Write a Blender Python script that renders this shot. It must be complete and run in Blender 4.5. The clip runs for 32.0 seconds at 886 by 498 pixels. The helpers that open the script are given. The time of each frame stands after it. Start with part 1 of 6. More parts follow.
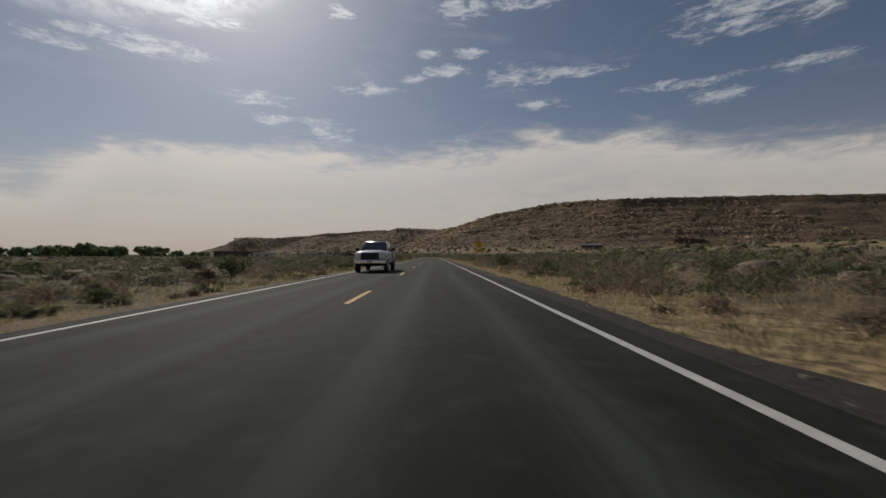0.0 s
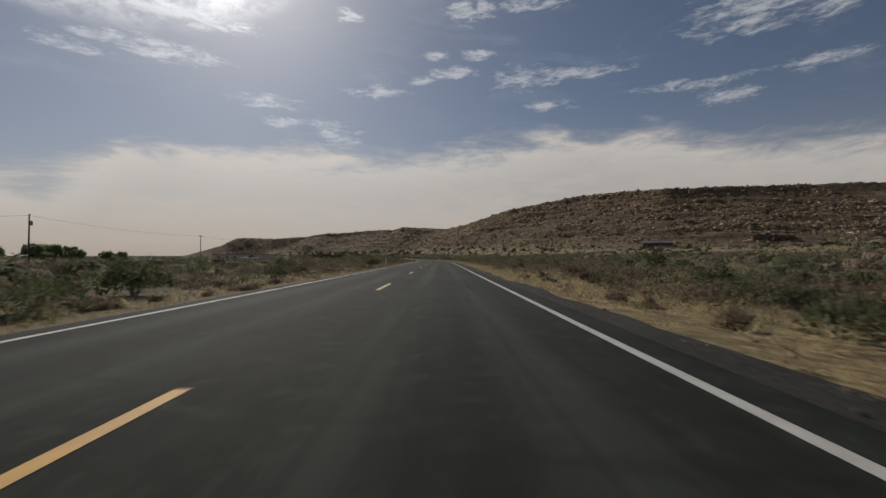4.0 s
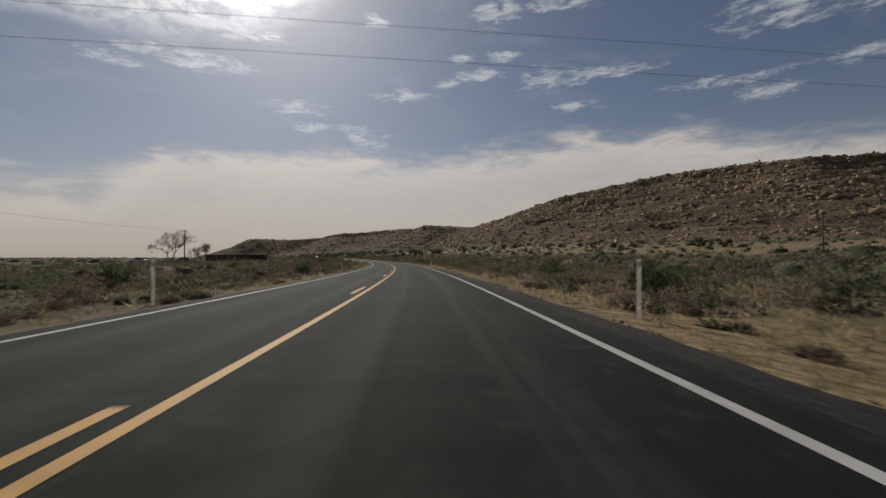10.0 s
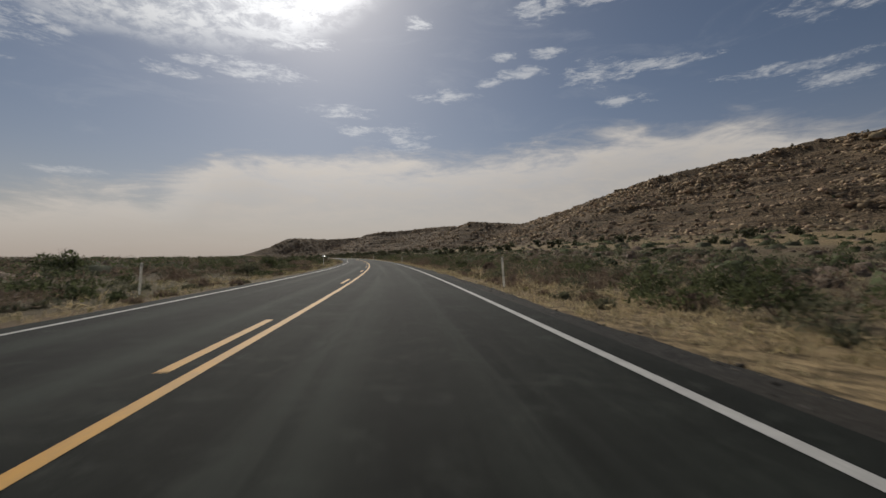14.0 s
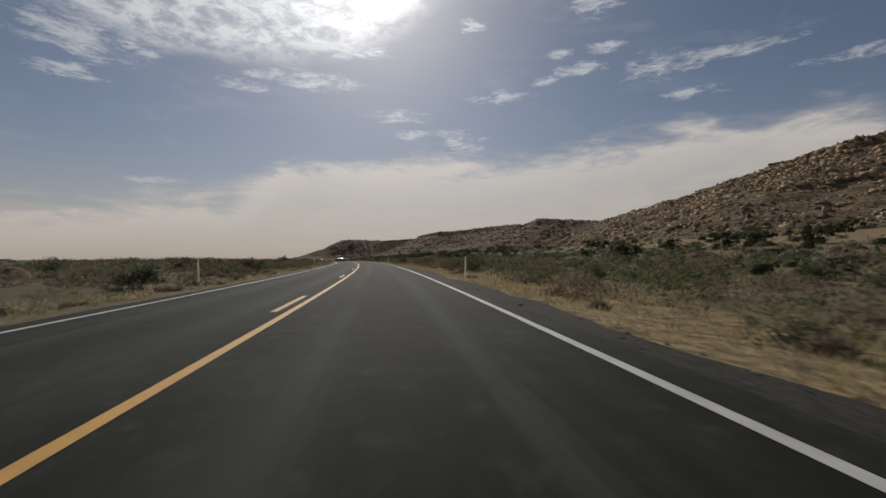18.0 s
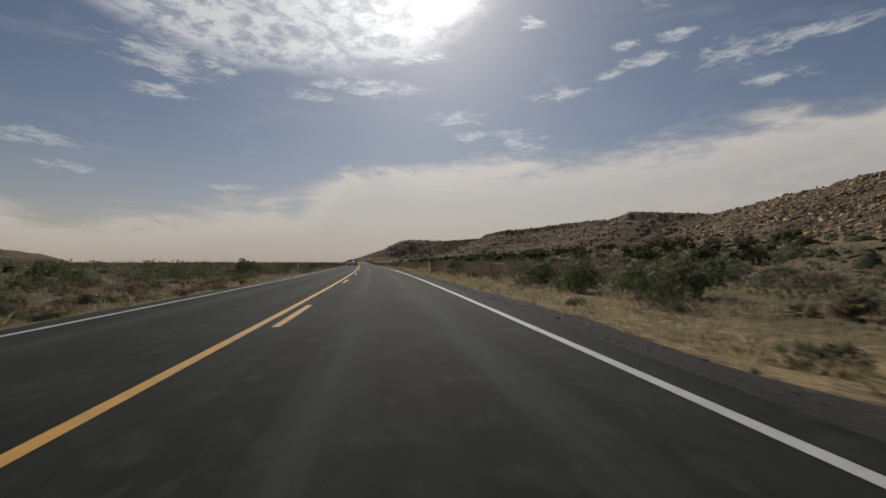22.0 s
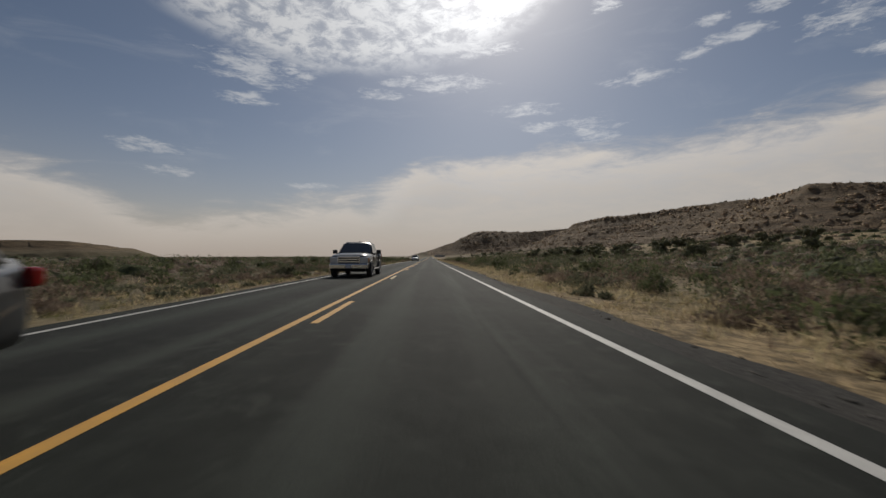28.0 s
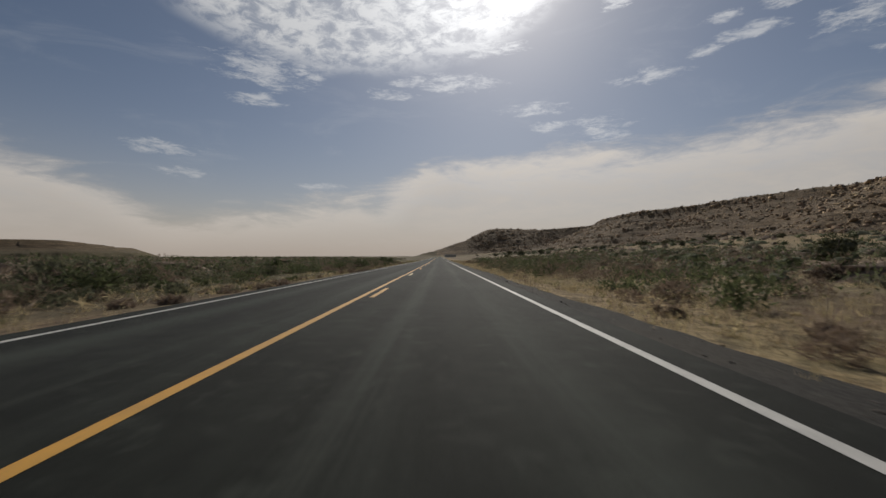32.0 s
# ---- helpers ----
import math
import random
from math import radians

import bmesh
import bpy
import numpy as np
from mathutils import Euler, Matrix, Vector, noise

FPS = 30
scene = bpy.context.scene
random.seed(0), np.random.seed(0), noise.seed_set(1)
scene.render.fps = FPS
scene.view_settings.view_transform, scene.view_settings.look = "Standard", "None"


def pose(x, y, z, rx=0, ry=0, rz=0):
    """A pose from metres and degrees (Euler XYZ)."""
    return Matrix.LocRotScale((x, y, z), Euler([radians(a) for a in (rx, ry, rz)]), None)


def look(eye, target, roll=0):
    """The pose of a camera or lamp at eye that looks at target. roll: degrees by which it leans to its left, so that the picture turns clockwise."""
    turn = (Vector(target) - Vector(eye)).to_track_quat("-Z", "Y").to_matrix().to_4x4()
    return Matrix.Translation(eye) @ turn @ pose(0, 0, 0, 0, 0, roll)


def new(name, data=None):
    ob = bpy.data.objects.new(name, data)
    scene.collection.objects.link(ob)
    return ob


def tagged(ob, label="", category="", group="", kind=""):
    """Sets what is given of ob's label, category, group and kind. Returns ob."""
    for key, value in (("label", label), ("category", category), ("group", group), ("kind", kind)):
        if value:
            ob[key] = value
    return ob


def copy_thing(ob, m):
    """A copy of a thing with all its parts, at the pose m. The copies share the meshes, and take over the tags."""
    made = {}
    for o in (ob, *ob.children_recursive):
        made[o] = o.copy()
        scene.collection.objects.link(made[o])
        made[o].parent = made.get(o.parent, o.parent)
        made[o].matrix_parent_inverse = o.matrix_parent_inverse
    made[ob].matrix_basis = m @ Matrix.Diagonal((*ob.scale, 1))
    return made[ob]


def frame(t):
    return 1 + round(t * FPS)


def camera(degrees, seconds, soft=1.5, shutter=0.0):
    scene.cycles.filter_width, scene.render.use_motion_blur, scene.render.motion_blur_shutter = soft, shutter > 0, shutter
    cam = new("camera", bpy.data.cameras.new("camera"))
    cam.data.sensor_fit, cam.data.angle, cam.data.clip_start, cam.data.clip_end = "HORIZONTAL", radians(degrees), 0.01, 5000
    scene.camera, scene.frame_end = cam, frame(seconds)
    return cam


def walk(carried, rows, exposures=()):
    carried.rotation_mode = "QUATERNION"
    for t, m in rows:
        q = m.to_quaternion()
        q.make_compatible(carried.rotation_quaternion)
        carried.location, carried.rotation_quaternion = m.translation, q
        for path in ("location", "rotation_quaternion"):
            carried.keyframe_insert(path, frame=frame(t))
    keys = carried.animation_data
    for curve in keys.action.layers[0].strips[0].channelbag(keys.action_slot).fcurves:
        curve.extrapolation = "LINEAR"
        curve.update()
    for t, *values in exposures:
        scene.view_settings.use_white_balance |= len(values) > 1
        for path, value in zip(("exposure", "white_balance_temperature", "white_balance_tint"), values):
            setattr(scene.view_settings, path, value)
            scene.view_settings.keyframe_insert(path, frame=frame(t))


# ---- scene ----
# ---------------------------------------------------------------- camera and its drive
LENS = 91.8          # degrees across the width
SPEED = 29.9         # metres a second, about 67 mph
EYE = 1.05           # camera above the lane
cam = camera(LENS, 32.0, soft=1.5, shutter=0.10)

# heading of the road every 2 s of driving (57 m), degrees to the left of +y
HEADING = [0.83, 1.2, 1.27, 1.35, 3.0, 6.85, 11.42, 15.85, 20.27, 24.64, 28.94, 33.22, 35.86, 36.38, 36.33, 36.13, 35.98]
# where the camera looks every second, degrees to the left of +y
YAW = [0.0, 0.43, 0.61, 0.89, 1.05, 1.24, 1.56, 1.93, 2.56, 3.43, 4.5, 5.7, 7.0, 8.48, 10.09, 11.91, 13.81, 15.63, 17.41, 19.34, 21.24, 23.29, 25.32, 27.18, 28.79, 30.9, 33.42, 33.96, 34.36, 34.86, 35.07, 35.3, 35.53]
# height of the horizon in the view drifts a little as the car pitches: degrees of upward tilt every 2 s
PITCH = [0.76, 0.92, 0.98, 1.02, 1.28, 1.3, 1.3, 1.32, 1.42, 1.56, 1.66, 1.72, 1.5, 1.08, 0.95, 0.92, 0.95]
# slope of the road every 2 s, degrees upwards, level again farther on
GRADE = [-0.12, -0.18, -0.15, -0.08, -0.22, -0.18, -0.08, 0.12, 0.36, 0.52, 0.4, 0.18, -0.02, -0.2, -0.14, -0.15, -0.2, -0.15, -0.08, 0.0, 0.0]
# how far the car drifts to the right of its usual line every 2 s, metres
DRIFT = [0.0, 0.05, 0.08, 0.1, -0.12, 0.02, 0.1, 0.0, 0.04, -0.02, -0.1, -0.12, 0.0, 0.08, 0.02, 0.0, 0.0]


def glide(table, u):
    """Catmull-Rom through evenly spaced values, straight on past both ends."""
    n = len(table) - 1
    i = min(max(int(math.floor(u)), 0), n - 1)
    f = min(max(u - i, 0.0), 1.0)
    p1, p2 = table[i], table[i + 1]
    p0 = table[i - 1] if i > 0 else p1
    p3 = table[i + 2] if i + 2 <= n else p2
    return 0.5 * (2 * p1 + (p2 - p0) * f + (2 * p0 - 5 * p1 + 4 * p2 - p3) * f * f
                  + (3 * p1 - p0 - 3 * p2 + p3) * f ** 3)


STEP = 2.0           # metres between the stations of the road's alignment
S_MIN, S_MAX = -120.0, 2600.0
STATIONS = np.arange(S_MIN, S_MAX + STEP, STEP)
ANGLES = np.radians([glide(HEADING, s / (2.0 * SPEED)) for s in STATIONS])
_dx, _dy = -np.sin(ANGLES) * STEP, np.cos(ANGLES) * STEP
LINE_X = np.concatenate([[0.0], np.cumsum((_dx[1:] + _dx[:-1]) / 2)])
LINE_Y = np.concatenate([[0.0], np.cumsum((_dy[1:] + _dy[:-1]) / 2)])
_zero = int(round(-S_MIN / STEP))
LINE_X, LINE_Y = LINE_X - LINE_X[_zero], LINE_Y - LINE_Y[_zero]
_slope = np.tan(np.radians([glide(GRADE, s / (2.0 * SPEED)) for s in STATIONS])) * STEP
LINE_Z = np.concatenate([[0.0], np.cumsum((_slope[1:] + _slope[:-1]) / 2)])
LINE_Z = LINE_Z - LINE_Z[_zero]


def swell(y):
    """The long gentle swell of the whole land, which the road follows."""
    return np.interp(y, LINE_Y, LINE_Z)


def lane(s, n=0.0):
    """The place n metres to the right of the driven line, s metres along it, and the heading there in radians."""
    x, y, a = (float(np.interp(s, STATIONS, v)) for v in (LINE_X, LINE_Y, ANGLES))
    return x + n * math.cos(a), y + n * math.sin(a), a


def drive(t):
    x, y, _ = lane(SPEED * t, glide(DRIFT, t / 2))
    return pose(x, y, EYE + float(swell(y)), 90 + glide(PITCH, t / 2), 0, glide(YAW, t))


walk(cam, [(k / 2, drive(k / 2)) for k in range(65)])

# ---------------------------------------------------------------- world, sun, exposure
SUN_AZ, SUN_EL = 27.0, 36.0        # degrees to the left of +y, and up


class Graph:
    """Short-hand for building node graphs."""

    def __init__(self, tree):
        self.tree, self.n, self.l = tree, tree.nodes, tree.links

    def put(self, sock, v):
        if isinstance(v, bpy.types.NodeSocket):
            self.l.new(v, sock)
        else:
            sock.default_value = v

    def node(self, kind, **props):
        nd = self.n.new(kind)
        for key, v in props.items():
            setattr(nd, key, v)
        return nd

    def m(self, op, a, b=0.0, c=0.0, clamp=False):
        nd = self.node("ShaderNodeMath", operation=op, use_clamp=clamp)
        for i, v in enumerate((a, b, c)):
            self.put(nd.inputs[i], v)
        return nd.outputs[0]

    def mix(self, f, a, b, blend="MIX"):
        nd = self.node("ShaderNodeMix", data_type="RGBA", blend_type=blend)
        self.put(nd.inputs[0], f)
        for i, v in ((6, a), (7, b)):
            self.put(nd.inputs[i], (*v, 1.0) if isinstance(v, tuple) and len(v) == 3 else v)
        return nd.outputs[2]

    def ramp(self, f, stops, interp="LINEAR"):
        nd = self.node("ShaderNodeValToRGB")
        cr = nd.color_ramp
        cr.interpolation = interp
        while len(cr.elements) < len(stops):
            cr.elements.new(0.5)
        for e, (p, c) in zip(cr.elements, stops):
            e.position = p
            e.color = (c, c, c, 1) if isinstance(c, (int, float)) else (*c, 1)
        self.put(nd.inputs[0], f)
        return nd.outputs[0]

    def noise(self, vec, scale, detail=4.0, rough=0.55, distort=0.0):
        nd = self.node("ShaderNodeTexNoise")
        self.put(nd.inputs["Vector"], vec)
        nd.inputs["Scale"].default_value, nd.inputs["Detail"].default_value = scale, detail
        nd.inputs["Roughness"].default_value, nd.inputs["Distortion"].default_value = rough, distort
        return nd.outputs[0]

    def smooth(self, v, a, b):
        nd = self.node("ShaderNodeMapRange", interpolation_type="SMOOTHSTEP")
        self.put(nd.inputs[0], v)
        for i, x in ((1, a), (2, b), (3, 0.0), (4, 1.0)):
            self.put(nd.inputs[i], x)
        return nd.outputs[0]


def make_world():
    world = bpy.data.worlds.new("sky")
    scene.world = world
    world.use_nodes = True
    g = Graph(world.node_tree)
    g.n.clear()
    sky = g.node("ShaderNodeTexSky", sky_type="NISHITA", sun_disc=False, sun_elevation=radians(SUN_EL),
                 sun_rotation=radians(-SUN_AZ), altitude=1700.0, air_density=1.0, dust_density=1.6, ozone_density=1.0)
    co = g.node("ShaderNodeTexCoord").outputs["Generated"]
    sep = g.node("ShaderNodeSeparateXYZ")
    g.put(sep.inputs[0], co)
    x, y, z = sep.outputs
    el = g.m("MULTIPLY", g.m("ARCSINE", z), 57.2958)
    az = g.m("MULTIPLY", g.m("ARCTAN2", g.m("MULTIPLY", x, -1.0), y), 57.2958)
    # flat cloud layer seen in perspective
    inv = g.m("DIVIDE", 1.0, g.m("ADD", g.m("MAXIMUM", z, 0.0), 0.09))
    flat = g.node("ShaderNodeCombineXYZ")
    g.put(flat.inputs[0], g.m("MULTIPLY", x, inv))
    g.put(flat.inputs[1], g.m("MULTIPLY", y, inv))
    plane = flat.outputs[0]
    ang = g.node("ShaderNodeCombineXYZ")          # degrees, for wisps
    g.put(ang.inputs[0], g.m("MULTIPLY", az, 0.045))
    g.put(ang.inputs[1], g.m("MULTIPLY", el, 0.16))
    wisp = g.noise(ang.outputs[0], 1.6, 7.0, 0.62, 0.9)
    wisp2 = g.noise(ang.outputs[0], 5.5, 6.0, 0.65, 0.5)
    mott = g.noise(plane, 11.0, 6.0, 0.68, 0.35)
    big = g.noise(plane, 1.3, 4.0, 0.5, 0.3)
    # angle from the sun
    sd = Vector((-math.sin(radians(SUN_AZ)) * math.cos(radians(SUN_EL)), math.cos(radians(SUN_AZ)) * math.cos(radians(SUN_EL)), math.sin(radians(SUN_EL))))
    dot = g.node("ShaderNodeVectorMath", operation="DOT_PRODUCT")
    g.put(dot.inputs[0], co)
    dot.inputs[1].default_value = sd
    off = g.m("MULTIPLY", g.m("ARCCOSINE", g.m("MINIMUM", dot.outputs["Value"], 0.99999)), 57.2958)
    glow = g.m("EXPONENT", g.m("MULTIPLY", off, -1 / 7.0))
    glow2 = g.m("EXPONENT", g.m("MULTIPLY", off, -1 / 22.0))
    # clear sky and dust haze
    base = g.mix(1.0, sky.outputs[0], (SKY_GAIN * 0.94, SKY_GAIN * 0.94, SKY_GAIN * 0.935), "MULTIPLY")
    hz = g.m("EXPONENT", g.m("MULTIPLY", g.m("MAXIMUM", el, 0.0), -1 / 6.5))
    base = g.mix(g.m("MULTIPLY", hz, 0.93), base, HAZE)
    # broad bank of high cloud; the height of its upper edge changes round the horizon
    edge = g.ramp(g.m("DIVIDE", g.m("ADD", az, 90.0), 200.0),
                  [((a + 90.0) / 200.0, e / 40.0) for a, e in
                   ((-90, 12), (-45, 12), (-31, 13.7), (-22, 15.2), (-16, 15.8), (-12, 15.6), (-5, 14.8), (4, 14), (14, 13.6), (27, 13.2), (34, 13.8), (38, 12.6), (41, 10.4), (44, 8.4), (52, 7.2), (60, 5.8), (68, 4.8), (71, 6.2), (74, 8.4), (78, 10), (84, 10.8), (110, 12))])
    depth = g.m("SUBTRACT", g.m("ADD", g.m("MULTIPLY", edge, 40.0), g.m("ADD", g.m("MULTIPLY", g.m("SUBTRACT", wisp, 0.5), 8.0), g.m("MULTIPLY", g.m("SUBTRACT", wisp2, 0.5), 4.0))), el)
    bank = g.smooth(depth, -1.3, 3.2)
    crest = g.m("MULTIPLY", g.smooth(depth, 0.0, 2.0), g.m("SUBTRACT", 1.0, g.smooth(depth, 2.0, 6.5)))
    bank = g.m("MULTIPLY", bank, g.m("ADD", 0.60, g.m("ADD", g.m("MULTIPLY", g.smooth(wisp, 0.3, 0.7), 0.22), g.m("MULTIPLY", g.smooth(wisp2, 0.3, 0.7), 0.18))))
    # mottled deck round the sun
    dk = g.m("SUBTRACT", 1.0, g.m("ADD", g.m("POWER", g.m("DIVIDE", g.m("SUBTRACT", az, 47.0), 35.0), 2.0),
                                 g.m("POWER", g.m("DIVIDE", g.m("SUBTRACT", el, 42.0), 19.0), 2.0)))
    deck = g.m("MULTIPLY", g.smooth(g.m("ADD", dk, g.m("MULTIPLY", g.m("SUBTRACT", big, 0.5), 0.6)), -0.12, 0.25), g.m("ADD", 0.30, g.m("MULTIPLY", g.smooth(mott, 0.37, 0.60), 0.70)))
    # separate small clouds: az, el, half width, half height
    spots = [(-2.4, 30.0, 4.2, 1.7), (-11.4, 30.6, 5.4, 1.5), (-10.1, 22.3, 4.6, 1.8), (-17.5, 22.2, 5.5, 0.8), (-12.9, 18.9, 3.8, 0.8), (-3.8, 25.2, 3.0, 0.7), (2.2, 25.2, 2.2, 0.6), (-0.2, 23.2, 3.8, 0.9),
             (3.9, 22.3, 2.4, 0.7), (9.9, 20.9, 5.0, 1.0), (23.3, 18.6, 4.4, 1.0), (22.0, 16.4, 2.6, 0.7), (15.0, 15.8, 3.8, 1.9), (-32.4, 17.4, 3.8, 0.9), (-28.3, 19.2, 7.0, 0.7), (-40.6, 19.0, 5.0, 0.8), (-37.7, 25.0, 11.0, 2.6),
             (13.6, 29.0, 3.0, 0.8), (42.2, 20.6, 4.0, 0.9), (34.5, 22.0, 8.5, 1.3), (29.7, 25.9, 6.0, 1.2), (58.1, 21.8, 7.5, 2.2), (59.0, 18.6, 3.8, 0.8), (68.9, 12.1, 4.8, 0.9), (66.9, 9.6, 2.6, 0.7), (51.1, 8.9, 3.6, 0.6)]
    small = None
    for a, e, w, h in spots:
        d = g.m("ADD", g.m("POWER", g.m("DIVIDE", g.m("SUBTRACT", az, a), w), 2.0), g.m("POWER", g.m("DIVIDE", g.m("SUBTRACT", el, e), h), 2.0))
        v = g.m("SUBTRACT", 1.0, d)
        small = v if small is None else g.m("MAXIMUM", small, v)
    shred = g.noise(ang.outputs[0], 15.0, 5.0, 0.7, 0.8)
    ragged = g.m("ADD", g.m("MULTIPLY", g.m("SUBTRACT", wisp2, 0.5), 4.6), g.m("MULTIPLY", g.m("SUBTRACT", shred, 0.5), 2.6))
    small = g.smooth(g.m("ADD", g.m("MAXIMUM", small, -1.3), ragged), 0.1, 1.7)
    small = g.m("MULTIPLY", small, 0.68)
    veil = g.m("MULTIPLY", g.smooth(wisp, 0.5, 0.85), 0.18)
    light = g.m("ADD", 0.62, g.m("ADD", g.m("MULTIPLY", glow, 1.3), g.m("MULTIPLY", glow2, 0.35)))
    white = g.mix(1.0, (0.70, 0.71, 0.73), light, "MULTIPLY")
    cream = g.mix(1.0, (0.70, 0.645, 0.585), g.m("ADD", g.m("ADD", 0.62, g.m("MULTIPLY", crest, 0.12)), g.m("MULTIPLY", glow2, 0.35)), "MULTIPLY")
    col = g.mix(veil, base, white)
    col = g.mix(g.m("MULTIPLY", bank, 0.95), col, cream)
    col = g.mix(small, col, white)
    col = g.mix(deck, col, white)
    hz2 = g.m("EXPONENT", g.m("MULTIPLY", g.m("MAXIMUM", el, 0.0), -1 / 3.2))
    col = g.mix(g.m("MULTIPLY", hz2, 0.8), col, HAZE)
    aur = g.mix(1.0, (1.0, 0.97, 0.92), g.m("ADD", g.m("MULTIPLY", glow, 0.55), g.m("MULTIPLY", glow2, 0.10)), "MULTIPLY")
    col = g.mix(1.0, col, aur, "ADD")
    bg = g.node("ShaderNodeBackground")
    g.put(bg.inputs[0], col)
    bg.inputs[1].default_value = 1.0
    out = g.node("ShaderNodeOutputWorld")
    g.l.new(bg.outputs[0], out.inputs[0])


SKY_GAIN = 0.0435
HAZE = (0.365, 0.305, 0.258)
make_world()
sun = new("sun", bpy.data.lights.new("sun", "SUN"))
sun.data.energy, sun.data.angle, sun.data.color = 2.6, radians(0.6), (1.0, 0.93, 0.82)
sun.matrix_world = look((0, 0, 60), Vector((0, 0, 60)) - Vector((-math.sin(radians(SUN_AZ)) * math.cos(radians(SUN_EL)), math.cos(radians(SUN_AZ)) * math.cos(radians(SUN_EL)), math.sin(radians(SUN_EL)))))
scene.view_settings.exposure = 0.0

# ---------------------------------------------------------------- materials


def material(name, base, rough=0.8, metal=0.0, grain=None, bump=0.0, bump_scale=30.0, spec=0.5, jitter=0.0, coat=0.0):
    """A surface whose colour wanders between shades. grain: list of (scale, colour, amount)."""
    mat = bpy.data.materials.new(name)
    mat.use_nodes = True
    g = Graph(mat.node_tree)
    bsdf = g.n["Principled BSDF"]
    co = g.node("ShaderNodeTexCoord").outputs["Object"]
    col = (*base, 1.0)
    for scale, shade, amount in grain or ():
        f = g.m("MULTIPLY", g.smooth(g.noise(co, scale, 5.0, 0.6), 0.38, 0.66), amount)
        col = g.mix(f, col, shade)
    if jitter:
        hsv = g.node("ShaderNodeHueSaturation")
        rnd = g.node("ShaderNodeNewGeometry").outputs["Random Per Island"]
        g.put(hsv.inputs["Value"], g.m("ADD", 1.0 - jitter, g.m("MULTIPLY", rnd, 2 * jitter)))
        g.put(hsv.inputs["Hue"], g.m("ADD", 0.5 - jitter * 0.03, g.m("MULTIPLY", g.m("FRACT", g.m("MULTIPLY", rnd, 7.31)), jitter * 0.06)))
        g.put(hsv.inputs["Color"], col)
        col = hsv.outputs[0]
    g.put(bsdf.inputs["Base Color"], col)
    bsdf.inputs["Roughness"].default_value, bsdf.inputs["Metallic"].default_value = rough, metal
    bsdf.inputs["Specular IOR Level"].default_value = spec
    if coat:
        bsdf.inputs["Coat Weight"].default_value, bsdf.inputs["Coat Roughness"].default_value = coat, 0.05
    if bump:
        b = g.node("ShaderNodeBump")
        b.inputs["Strength"].default_value, b.inputs["Distance"].default_value = bump, 0.02
        g.put(b.inputs["Height"], g.noise(co, bump_scale, 6.0, 0.65))
        g.put(bsdf.inputs["Normal"], b.outputs[0])
    return mat


def leafy(name, a, b, jitter=0.35, scale=0.25, glow=0.35):
    """Thin leaves that let some light through, in two shades."""
    mat = material(name, a, 0.85, grain=[(scale, b, 0.9), (7.0, tuple(c * 0.45 for c in a), 0.75), (23.0, tuple(min(1.0, c * 1.5) for c in b), 0.6)], bump=1.0, bump_scale=16.0, jitter=jitter, spec=0.2)
    g = Graph(mat.node_tree)
    bsdf = g.n["Principled BSDF"]
    tr = g.node("ShaderNodeBsdfTranslucent")
    src = bsdf.inputs["Base Color"].links[0].from_socket
    g.put(tr.inputs[0], src)
    mx = g.node("ShaderNodeMixShader")
    mx.inputs[0].default_value = glow
    g.l.new(bsdf.outputs[0], mx.inputs[1])
    g.l.new(tr.outputs[0], mx.inputs[2])
    g.l.new(mx.outputs[0], g.n["Material Output"].inputs[0])
    return mat


